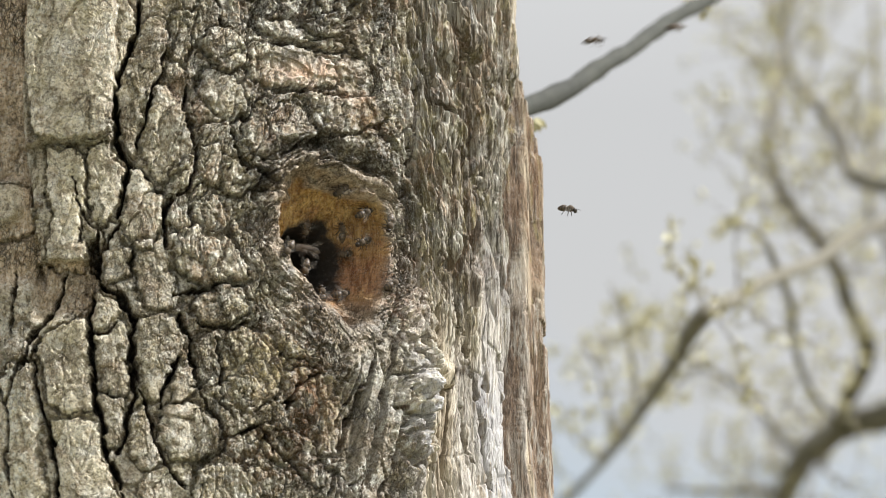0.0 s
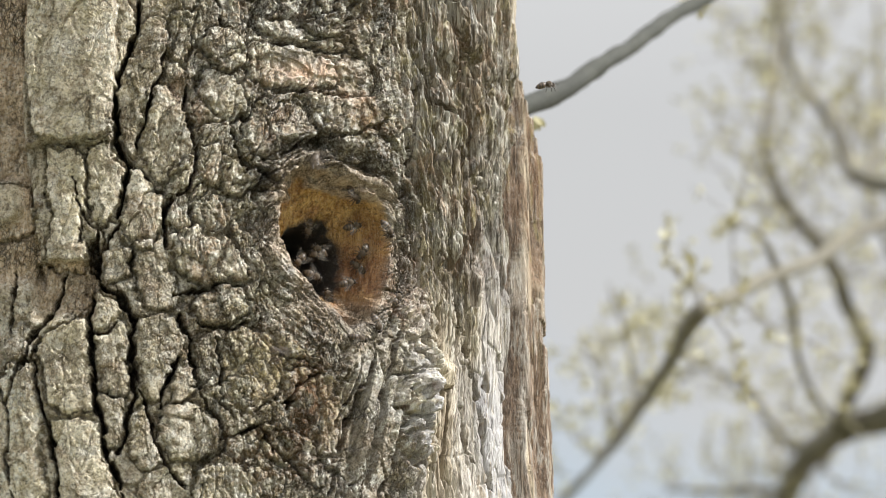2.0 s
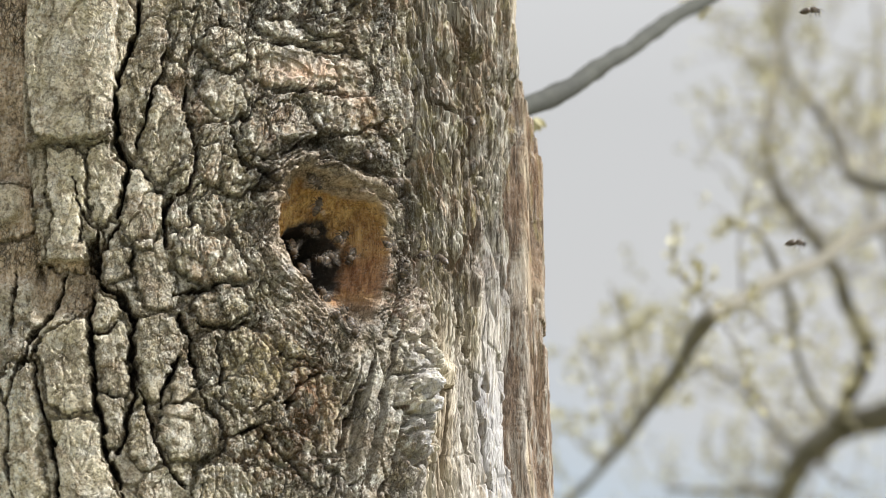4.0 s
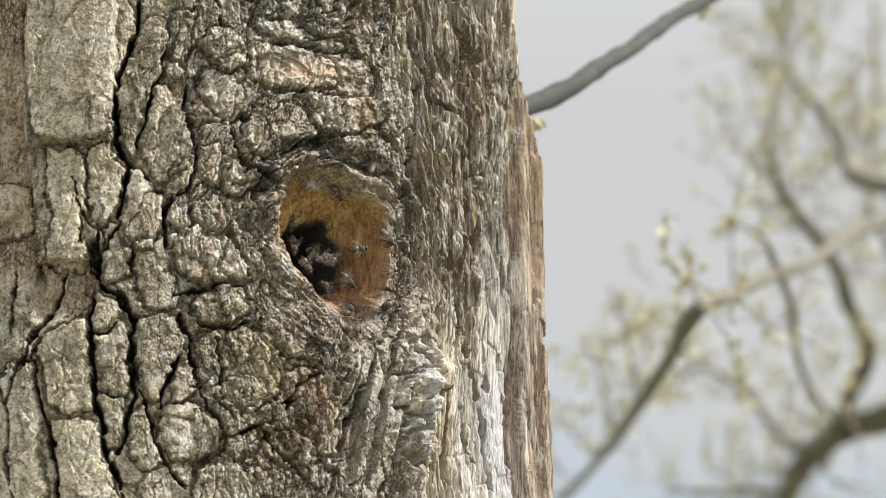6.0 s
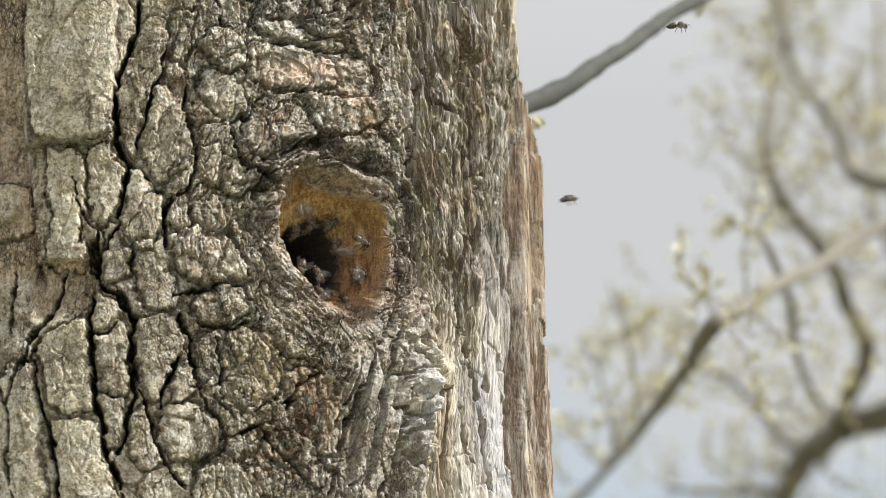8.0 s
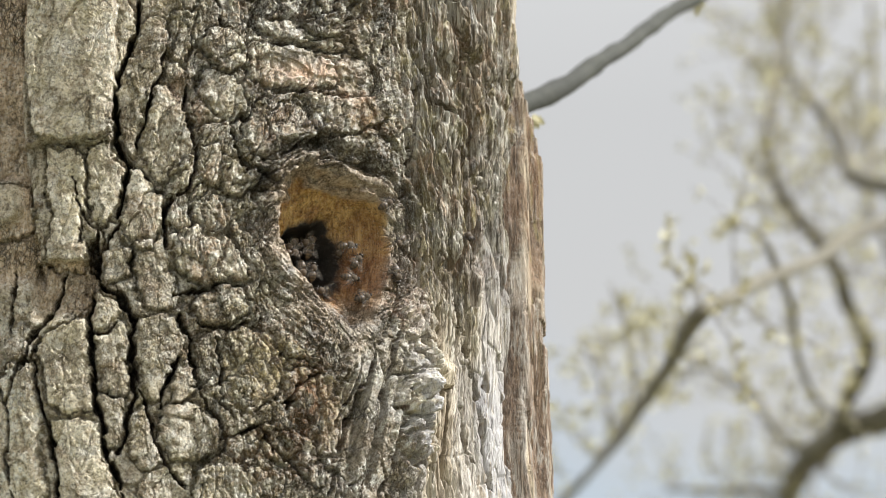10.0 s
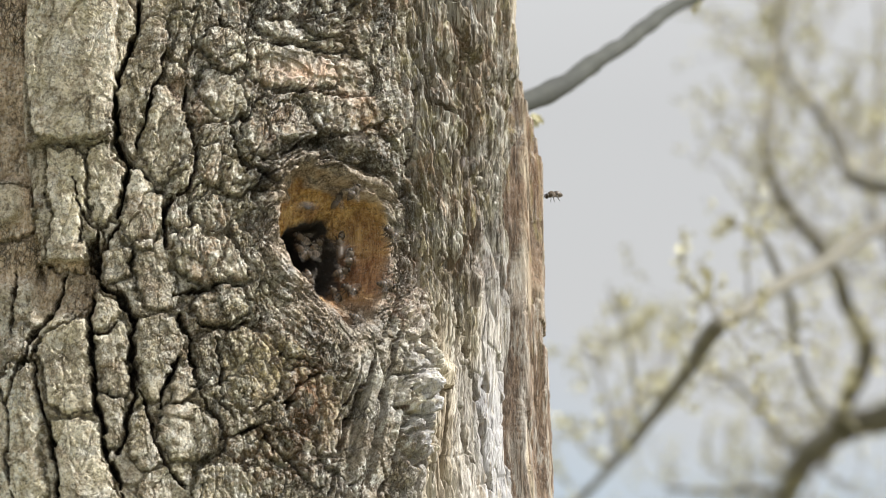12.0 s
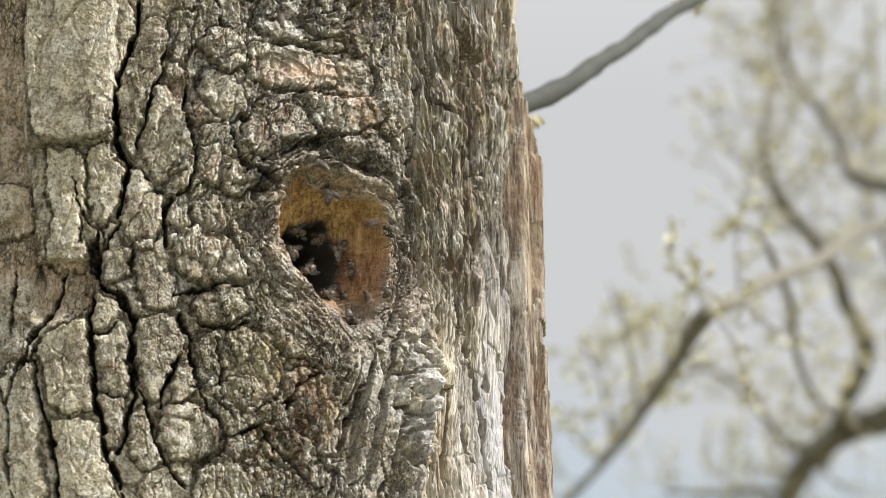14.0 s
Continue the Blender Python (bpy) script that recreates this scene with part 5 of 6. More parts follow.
    walk(bees[3], [
        (0, bee_pose(177.8, -219.5, 2014.6, 209, False)), (0.033, bee_pose(172.3, -219.5, 2021.7, 209, False)), (0.467, bee_pose(162.6, -211.5, 2039.1, 169, False)),
        (0.5, bee_pose(155.9, -211.5, 2045.1, 169, False)), (0.533, bee_pose(149.2, -211.5, 2051.1, 169, False)), (0.967, bee_pose(142.7, -207.5, 2048.8, 104, False)),
        (1, bee_pose(149.1, -207.5, 2042.5, 104, False)), (1.033, bee_pose(155.5, -207.5, 2036.2, 104, False)), (1.467, bee_pose(177.3, -203.9, 2025, 39, False)),
        (1.5, bee_pose(183.7, -203.9, 2018.6, 39, False)), (1.533, bee_pose(190.1, -203.9, 2012.2, 39, False)), (1.967, bee_pose(209.8, -215.2, 1990.6, 104, False)),
        (2, bee_pose(201.1, -215.2, 1988.3, 104, False)), (2.033, bee_pose(192.4, -215.2, 1986, 104, False)), (2.467, bee_pose(154, -250.4, 1993.2, 39, False)),
        (2.5, bee_pose(155.2, -250.4, 2002.1, 39, False)), (2.533, bee_pose(156.4, -250.4, 2011, 39, False)), (2.967, bee_pose(205.8, -194.3, 2021.7, 104, False)),
        (3, bee_pose(206.1, -194.3, 2030.7, 104, False)), (3.033, bee_pose(206.4, -194.3, 2039.7, 104, False)), (5.467, bee_pose(163, -239.4, 2091.5, 169, False)),
        (5.5, bee_pose(157.9, -239.4, 2098.9, 169, False)), (5.533, bee_pose(152.8, -239.4, 2106.3, 169, False)), (5.967, bee_pose(92.3, -254.2, 2200.1, 104, False)),
        (6, bee_pose(91.1, -254.2, 2191.2, 104, False)), (6.033, bee_pose(89.9, -254.2, 2182.3, 104, False)), (6.467, bee_pose(144.9, -216.1, 2037.5, 163, False)),
        (6.5, bee_pose(147.7, -216.1, 2028.9, 163, False)), (6.533, bee_pose(150.5, -216.1, 2020.3, 163, False)), (6.967, bee_pose(142.6, -206.9, 2033.8, 98, False)),
        (7, bee_pose(140.7, -206.9, 2042.6, 98, False)), (7.033, bee_pose(138.8, -206.9, 2051.4, 98, False)), (7.467, bee_pose(138, -208.2, 2054.3, 33, False)),
        (7.5, bee_pose(140.7, -208.2, 2062.9, 33, False)), (7.533, bee_pose(143.4, -208.2, 2071.5, 33, False)), (7.967, bee_pose(140.1, -201.5, 2069.2, -4, False)),
        (8, bee_pose(148.9, -201.5, 2071.2, -4, False)), (8.033, bee_pose(157.7, -201.5, 2073.2, -4, False)), (10.467, bee_pose(150.5, -210.8, 2073.1, 14, False)),
        (10.5, bee_pose(155.8, -210.8, 2065.8, 14, False)), (10.533, bee_pose(161.1, -210.8, 2058.5, 14, False)), (10.967, bee_pose(228, -137.7, 1975, 79, False)),
        (11, bee_pose(221.6, -137.7, 1981.4, 79, False)), (11.033, bee_pose(215.2, -137.7, 1987.8, 79, False)), (11.467, bee_pose(154.5, -211.4, 2065.3, 144, False)),
        (11.5, bee_pose(149.1, -211.4, 2072.5, 144, False)), (11.533, bee_pose(143.7, -211.4, 2079.7, 144, False)), (11.967, bee_pose(145.8, -214.9, 2061.1, 79, False)),
        (12, bee_pose(145.8, -214.9, 2070.1, 79, False)), (12.033, bee_pose(145.8, -214.9, 2079.1, 79, False)), (12.467, bee_pose(148.1, -231.4, 2162.4, 30, False)),
        (12.5, bee_pose(149.1, -231.4, 2171.3, 30, False)), (12.533, bee_pose(150.1, -231.4, 2180.2, 30, False)), (12.967, bee_pose(159.5, -219.8, 2198.9, 95, False)),
        (13, bee_pose(158.8, -219.8, 2189.9, 95, False)), (13.033, bee_pose(158.1, -219.8, 2180.9, 95, False)), (13.467, bee_pose(136.5, -201.1, 2054.7, 30, False)),
        (13.5, bee_pose(140.5, -201.1, 2062.7, 30, False)), (13.533, bee_pose(144.5, -201.1, 2070.7, 30, False)), (13.967, bee_pose(163.8, -211.1, 2197.3, 3, False)),
        (14, bee_pose(165.4, -211.1, 2206.2, 3, False)),
    ])
    walk(bees[4], [
        (0, bee_pose(125.5, -207.2, 2071.7, -26, False)), (0.033, bee_pose(134.2, -207.2, 2069.2, -26, False)), (0.467, bee_pose(128.7, -202, 2072.7, -91, False)),
        (0.5, bee_pose(137.1, -202, 2069.4, -91, False)), (0.533, bee_pose(145.5, -202, 2066.1, -91, False)), (0.967, bee_pose(134.8, -210.4, 2058.6, -145, False)),
        (1, bee_pose(134, -210.4, 2067.6, -145, False)), (1.033, bee_pose(133.2, -210.4, 2076.6, -145, False)), (1.467, bee_pose(134.5, -232.2, 2098.4, -177, False)),
        (1.5, bee_pose(133.7, -232.2, 2107.4, -177, False)), (1.533, bee_pose(132.9, -232.2, 2116.4, -177, False)), (1.967, bee_pose(129.3, -263.4, 2119.2, -112, False)),
        (2, bee_pose(130.3, -263.4, 2110.3, -112, False)), (2.033, bee_pose(131.3, -263.4, 2101.4, -112, False)), (2.467, bee_pose(132.9, -207.1, 2068, -47, False)),
        (2.5, bee_pose(139, -207.1, 2061.4, -47, False)), (2.533, bee_pose(145.1, -207.1, 2054.8, -47, False)), (2.967, bee_pose(171.9, -221.9, 2061.7, -112, False)),
        (3, bee_pose(174.4, -221.9, 2070.3, -112, False)), (3.033, bee_pose(176.9, -221.9, 2078.9, -112, False)), (5.467, bee_pose(171.5, -230.5, 2138.5, -177, False)),
        (5.5, bee_pose(164.2, -230.5, 2143.8, -177, False)), (5.533, bee_pose(156.9, -230.5, 2149.1, -177, False)), (5.967, bee_pose(129.7, -230.5, 2112.5, -112, False)),
        (6, bee_pose(126, -230.5, 2104.3, -112, False)), (6.033, bee_pose(122.3, -230.5, 2096.1, -112, False)), (6.467, bee_pose(126.3, -197.4, 2072.3, -177, False)),
        (6.5, bee_pose(125.2, -197.4, 2063.4, -177, False)), (6.533, bee_pose(124.1, -197.4, 2054.5, -177, False)), (6.967, bee_pose(123.1, -206.8, 2073.2, -187, False)),
        (7, bee_pose(122, -206.8, 2082.1, -187, False)), (7.033, bee_pose(120.9, -206.8, 2091, -187, False)), (7.467, bee_pose(119.9, -230.2, 2088.6, -252, False)),
        (7.5, bee_pose(121, -230.2, 2097.5, -252, False)), (7.533, bee_pose(122.1, -230.2, 2106.4, -252, False)), (7.967, bee_pose(123.1, -225, 2100.7, -317, False)),
        (8, bee_pose(124.2, -225, 2091.8, -317, False)), (8.033, bee_pose(125.3, -225, 2082.9, -317, False)), (10.467, bee_pose(117.3, -205.3, 2069.1, -360, False)),
        (10.5, bee_pose(123.7, -205.3, 2075.5, -360, False)), (10.533, bee_pose(130.1, -205.3, 2081.9, -360, False)), (10.967, bee_pose(147.3, -236.4, 2113.1, -425, False)),
        (11, bee_pose(151.1, -236.4, 2116.7, -425, False)), (11.033, bee_pose(154.9, -236.4, 2120.3, -425, False)), (11.467, bee_pose(136.5, -194.6, 2082.5, -490, False)),
        (11.5, bee_pose(130.1, -194.6, 2076.1, -490, False)), (11.533, bee_pose(123.7, -194.6, 2069.7, -490, False)), (11.967, bee_pose(117.3, -239.1, 2089.5, -425, False)),
        (12, bee_pose(126.3, -239.1, 2090.4, -425, False)), (12.033, bee_pose(135.3, -239.1, 2091.3, -425, False)), (12.467, bee_pose(179.9, -212.1, 2082.7, -395, False)),
        (12.5, bee_pose(187.7, -212.1, 2078.2, -395, False)), (12.533, bee_pose(195.5, -212.1, 2073.7, -395, False)), (12.967, bee_pose(263.9, -87.8, 2047.7, -460, False)),
        (13, bee_pose(255.3, -87.8, 2045.1, -460, False)), (13.033, bee_pose(246.7, -87.8, 2042.5, -460, False)), (13.467, bee_pose(181.4, -220.2, 2066.6, -525, False)),
        (13.5, bee_pose(174.4, -220.2, 2072.3, -525, False)), (13.533, bee_pose(167.4, -220.2, 2078, -525, False)), (13.967, bee_pose(139.4, -257.3, 2105.1, -590, False)),
        (14, bee_pose(133.4, -257.3, 2111.8, -590, False)),
    ])
    walk(bees[5], [
        (0, bee_pose(297.1, -245, 2189.9, 13, False)), (0.5, bee_pose(377.9, -262.5, 2237.3, 3, False)), (1, bee_pose(377.9, -262.5, 2237.3, 4, False)),
        (1.5, bee_pose(377.9, -262.5, 2237.3, 12, False)), (2, bee_pose(377.9, -262.5, 2237.3, -12, False)), (2.5, bee_pose(377.9, -262.5, 2237.3, 12, False)),
        (3, bee_pose(377.9, -262.5, 2237.3, 8, False)), (5.5, bee_pose(510.4, -250.8, 2144, 20, False)), (6, bee_pose(510.4, -250.8, 2144, -1, False)),
        (6.5, bee_pose(510.4, -250.8, 2144, -33, False)), (7, bee_pose(510.4, -250.8, 2144, 3, False)), (7.5, bee_pose(510.4, -250.8, 2144, -62, False)),
        (8, bee_pose(346.5, -249.5, 2197.7, 3, False)), (10.5, bee_pose(510.5, -243, 2111.7, -62, False)), (11, bee_pose(371.5, -244.1, 2171.4, -127, False)),
        (11.5, bee_pose(338.3, -224.6, 2098.8, -62, False)), (12, bee_pose(510.5, -243, 2111.7, 3, False)), (12.5, bee_pose(510.5, -243, 2111.7, -30, False)),
        (13, bee_pose(510.5, -243, 2111.7, 26, False)), (13.5, bee_pose(510.5, -243, 2111.7, 26, False)), (14, bee_pose(510.5, -243, 2111.7, 32, False)),
    ])
    walk(bees[6], [
        (0, bee_pose(-83.7, -252.8, 2109.4, -27, False)), (0.5, bee_pose(-81.5, -271.2, 2105.1, -7, False)), (1, bee_pose(-83.3, -256.1, 2108.7, -8, False)),
        (1.5, bee_pose(-82.2, -265.5, 2106.5, -24, False)), (1.967, bee_pose(105.2, -266.5, 2003.3, 11, False)), (2, bee_pose(113.1, -266.5, 1999, 11, False)),
        (2.033, bee_pose(121, -266.5, 1994.7, 11, False)), (2.467, bee_pose(104.9, -272.2, 1994.7, -34, False)), (2.5, bee_pose(113.3, -272.2, 1998, -34, False)),
        (2.533, bee_pose(121.7, -272.2, 2001.3, -34, False)), (2.967, bee_pose(229.3, -153.8, 2059.7, -99, False)), (3, bee_pose(226.7, -153.8, 2068.3, -99, False)),
        (3.033, bee_pose(224.1, -153.8, 2076.9, -99, False)), (5.467, bee_pose(103.6, -266.1, 2060, -164, False)), (5.5, bee_pose(94.6, -266.1, 2060.8, -164, False)),
        (5.533, bee_pose(85.6, -266.1, 2061.6, -164, False)), (6, bee_pose(-82.5, -256.1, 2074.8, -229, False)), (6.5, bee_pose(-82.7, -254.4, 2075.2, -294, False)),
        (7, bee_pose(-82.8, -253.3, 2075.4, -352, False)), (7.5, bee_pose(-81.5, -271.4, 2105.1, -333, False)), (8, bee_pose(-83.7, -252.8, 2109.4, -351, False)),
        (10.5, bee_pose(-81.5, -271.1, 2105.2, -381, False)), (10.967, bee_pose(65.1, -274.1, 2083.7, -446, False)), (11, bee_pose(65.1, -274.1, 2092.7, -446, False)),
        (11.033, bee_pose(65.1, -274.1, 2101.7, -446, False)), (11.5, bee_pose(-82.9, -266.6, 2140.1, -381, False)), (12, bee_pose(-84.8, -260.3, 2189.6, -348, False)),
        (12.467, bee_pose(-14.9, -280.2, 2194, -349, False)), (12.5, bee_pose(-6.8, -280.2, 2197.9, -349, False)), (12.533, bee_pose(1.3, -280.2, 2201.8, -349, False)),
        (13, bee_pose(12.7, -283.7, 2231.2, -346, False)), (13.5, bee_pose(12.6, -282.1, 2231.6, -371, False)), (14, bee_pose(12.5, -280.2, 2232.2, -330, False)),
    ])
    walk(bees[7], [
        (0, bee_pose(114.2, -237.1, 2063.6, -148, True)), (0.5, bee_pose(119.2, -198.8, 2064.9, -196, True)), (1, bee_pose(117.4, -199.7, 2078.5, -161, True)),
        (1.5, bee_pose(114.5, -201.7, 2072.9, -112, True)), (2, bee_pose(119.2, -198.8, 2064.9, -139, True)), (2.5, bee_pose(121.8, -198, 2066.8, -162, True)),
        (3, bee_pose(115.2, -201.4, 2066.7, -192, True)), (5.5, bee_pose(120.1, -198.6, 2078.7, -182, True)), (6, bee_pose(116.8, -200.6, 2073.1, -184, True)),
        (6.5, bee_pose(114.8, -235.1, 2061.7, -152, True)), (7, bee_pose(114.2, -201.6, 2067.7, -181, True)), (7.5, bee_pose(114.2, -201.3, 2071.2, -143, True)),
        (8, bee_pose(116.1, -200.2, 2080.8, -147, True)), (10.5, bee_pose(113.5, -201.7, 2072.9, -116, True)), (11, bee_pose(113.5, -201.7, 2072.9, -86, True)),
        (11.5, bee_pose(116.8, -199.9, 2069.8, -44, True)), (12, bee_pose(120.1, -198.5, 2073.5, -45, True)), (12.5, bee_pose(125.1, -195.6, 2065.5, -34, True)),
        (13, bee_pose(119.2, -198.8, 2064.9, -27, True)), (13.5, bee_pose(116.8, -200.2, 2066.3, -58, True)), (14, bee_pose(113.5, -201.7, 2072.9, -58, True)),
    ])
    walk(bees[8], [
        (0, bee_pose(123.5, -196.6, 2060.2, 194, True)), (0.5, bee_pose(123.5, -196.9, 2056.7, 147, True)), (1, bee_pose(125.2, -195.9, 2056.9, 163, True)),
        (1.5, bee_pose(125.2, -195.7, 2056.2, 146, True)), (2, bee_pose(130.2, -192.8, 2057.5, 109, True)), (2.5, bee_pose(130.2, -193.1, 2054, 73, True)),
        (3, bee_pose(125.2, -195.9, 2056.9, 103, True)), (5.5, bee_pose(125.2, -195.6, 2060.4, 149, True)), (6, bee_pose(125.2, -195.9, 2062, 151, True)),
        (6.5, bee_pose(126.8, -194.6, 2060.6, 139, True)), (7, bee_pose(126.9, -194.5, 2055.4, 140, True)), (7.5, bee_pose(123.8, -233.4, 2047.5, 173, True)),
        (8, bee_pose(120.9, -197.7, 2059.9, 198, True)), (10.5, bee_pose(123.5, -196.3, 2058.5, 154, True)), (11, bee_pose(126.5, -234.6, 2045.5, 125, True)),
        (11.5, bee_pose(125.2, -195.7, 2056.2, 162, True)), (12, bee_pose(126.9, -195.2, 2053.6, 161, True)), (12.5, bee_pose(123.5, -196.3, 2058.5, 177, True)),
        (13, bee_pose(126.9, -195.2, 2053.6, 205, True)), (13.5, bee_pose(125.2, -195.9, 2056.9, 218, True)), (14, bee_pose(123.5, -196.6, 2060.2, 242, True)),
    ])
    walk(bees[9], [
        (0, bee_pose(133.5, -191, 2049.3, -11, True)), (0.5, bee_pose(135.2, -189.5, 2047.1, -42, True)), (1, bee_pose(135.2, -189.6, 2047.8, 7, True)),
        (1.5, bee_pose(135.2, -189.3, 2046.2, -42, True)), (2, bee_pose(136.9, -188.6, 2048, -22, True)), (2.5, bee_pose(141.8, -185.2, 2047, 16, True)),
        (3, bee_pose(135.2, -189.6, 2047.8, -11, True)), (5.5, bee_pose(133.5, -191, 2049.3, -56, True)), (6, bee_pose(135.2, -189.7, 2053, -66, True)),
        (6.5, bee_pose(133.5, -191, 2049.3, -83, True)), (7, bee_pose(140.2, -186.1, 2046.1, -87, True)), (7.5, bee_pose(130.2, -192.4, 2050.7, -95, True)),
        (8, bee_pose(131.9, -192, 2049, -50, True)), (10.5, bee_pose(133.5, -191, 2049.3, -88, True)), (11, bee_pose(140.2, -186.6, 2048.4, -44, True)),
        (11.5, bee_pose(136.9, -188.6, 2048, -89, True)), (12, bee_pose(140.2, -186.9, 2050.1, -46, True)), (12.5, bee_pose(133.5, -191, 2049.3, -62, True)),
        (13, bee_pose(131.3, -227.6, 2040.2, -40, True)), (13.5, bee_pose(133.5, -190.5, 2046.9, -89, True)), (14, bee_pose(135.2, -189.6, 2047.8, -95, True)),
    ])
    walk(bees[10], [
        (0, bee_pose(146.9, -184.8, 2048.8, 77, True)), (0.5, bee_pose(143.5, -184.5, 2048.8, 107, True)), (1, bee_pose(148.6, -185.3, 2047, 73, True)),
        (1.5, bee_pose(143.5, -183.9, 2045.5, 63, True)), (2, bee_pose(150.3, -188.5, 2054.9, 74, True)), (2.5, bee_pose(160.6, -191.6, 2047.4, 27, True)),
        (3, bee_pose(141.2, -223, 2030.9, 61, True)), (5.5, bee_pose(157.4, -200.8, 2031.8, 52, True)), (6, bee_pose(150.4, -189.4, 2039.2, 27, True)),
        (6.5, bee_pose(147.2, -193.5, 2035, -1, True)), (7, bee_pose(145.3, -185.1, 2041.8, 14, True)), (7.5, bee_pose(143.7, -191.6, 2037.1, -31, True)),
        (8, bee_pose(146.9, -184.2, 2045.5, -56, True)), (10.5, bee_pose(157.2, -189.5, 2044.4, -76, True)), (11, bee_pose(155.5, -189, 2046.2, -100, True)),
        (11.5, bee_pose(145.2, -183.5, 2049, -77, True)), (12, bee_pose(148.6, -187, 2051.8, -68, True)), (12.5, bee_pose(142.5, -185.2, 2047, -28, True)),
        (13, bee_pose(153.8, -188, 2044.7, -7, True)), (13.5, bee_pose(155.5, -191.6, 2038.8, -28, True)), (14, bee_pose(146.9, -183.7, 2047.3, -46, True)),
    ])
    walk(bees[11], [
        (0, bee_pose(123.3, -196.5, 2083.7, -161, True)), (0.5, bee_pose(125, -195.6, 2084.5, -151, True)), (1, bee_pose(121.6, -197.3, 2091.8, -128, True)),
        (1.5, bee_pose(120, -198.4, 2087.4, -148, True)), (2, bee_pose(125, -195.6, 2084.5, -164, True)), (2.5, bee_pose(120.9, -205.5, 2096.2, -134, True)),
        (3, bee_pose(125, -196.3, 2087.8, -88, True)), (5.5, bee_pose(120, -198.7, 2083.9, -129, True)), (6, bee_pose(115.1, -201.5, 2086.7, -172, True)),
        (6.5, bee_pose(116.7, -199.9, 2084.3, -146, True)), (7, bee_pose(120, -198.7, 2083.9, -147, True)), (7.5, bee_pose(125.6, -195.7, 2089.7, -154, True)),
        (8, bee_pose(125, -196, 2086.2, -141, True)), (10.5, bee_pose(123.4, -197.2, 2077.3, -115, True)), (11, bee_pose(123.4, -196.9, 2080.8, -158, True)),
        (11.5, bee_pose(120, -198.7, 2083.9, -112, True)), (12, bee_pose(120.1, -199, 2080.4, -66, True)), (12.5, bee_pose(121.7, -197.8, 2084.8, -74, True)),
        (13, bee_pose(128.3, -193.8, 2081.5, -77, True)), (13.5, bee_pose(123.3, -196.4, 2087.8, -100, True)), (14, bee_pose(116.7, -200.8, 2083.4, -91, True)),
    ])
    walk(bees[12], [
        (0, bee_pose(145.1, -183.4, 2073.3, -103, True)), (0.5, bee_pose(143.4, -184.9, 2076.4, -62, True)), (1, bee_pose(143.4, -184.4, 2073.1, -62, True)),
        (1.5, bee_pose(140, -187.2, 2076, -29, True)), (2, bee_pose(153.6, -185.7, 2065.9, -61, True)), (2.5, bee_pose(143.4, -188, 2079.3, -23, True)),
        (3, bee_pose(135.1, -190.2, 2070.1, -60, True)), (5.5, bee_pose(143.4, -184.4, 2073.1, -89, True)), (6, bee_pose(136.7, -189.1, 2070.4, -67, True)),
        (6.5, bee_pose(143.4, -184, 2066.2, -87, True)), (7, bee_pose(143.4, -184.4, 2073.1, -125, True)), (7.5, bee_pose(140.1, -186.4, 2067.5, -166, True)),
        (8, bee_pose(140, -187.2, 2076, -137, True)), (10.5, bee_pose(143.4, -184.4, 2073.1, -185, True)), (11, bee_pose(143.4, -184.9, 2076.4, -229, True)),
        (11.5, bee_pose(140.1, -186.6, 2058.8, -185, True)), (12, bee_pose(143.4, -188, 2079.3, -157, True)), (12.5, bee_pose(141.7, -185.8, 2074.5, -170, True)),
        (13, bee_pose(133.4, -191.3, 2075.1, -200, True)), (13.5, bee_pose(140.1, -187, 2065.6, -164, True)), (14, bee_pose(143.4, -184.9, 2076.4, -135, True)),
    ])
    walk(bees[13], [
        (0, bee_pose(160.4, -190.8, 2097.7, 64, True)), (0.5, bee_pose(163.7, -189.6, 2096.2, 66, True)), (1, bee_pose(156.9, -187.5, 2089.8, 114, True)),
        (1.5, bee_pose(153.6, -190.7, 2096.7, 116, True)), (2, bee_pose(153.6, -187.6, 2089.8, 75, True)), (2.5, bee_pose(160.4, -194.3, 2102.2, 32, True)),
        (3, bee_pose(145.2, -191.6, 2092.3, 42, True)), (5.5, bee_pose(153.6, -187, 2079.5, 65, True)), (6, bee_pose(157, -187.8, 2075.8, 78, True)),
        (6.5, bee_pose(158.7, -186.3, 2072.7, 102, True)), (7, bee_pose(158.7, -185.6, 2065.9, 81, True)), (7.5, bee_pose(157.1, -187.3, 2062.1, 69, True)),
        (8, bee_pose(157.1, -187, 2060.4, 45, True)), (10.5, bee_pose(155.3, -187.5, 2070.7, 32, True)), (11, bee_pose(155.4, -187.4, 2062.1, 9, True)),
        (11.5, bee_pose(151.9, -187.1, 2076, 42, True)), (12, bee_pose(150.2, -186.4, 2072.7, 7, True)), (12.5, bee_pose(143.5, -193.9, 2095.3, -22, True)),
        (13, bee_pose(143.4, -188.3, 2084.4, -1, True)), (13.5, bee_pose(140, -189.4, 2089.3, -11, True)), (14, bee_pose(160.6, -191.3, 2045.8, -27, True)),
    ])
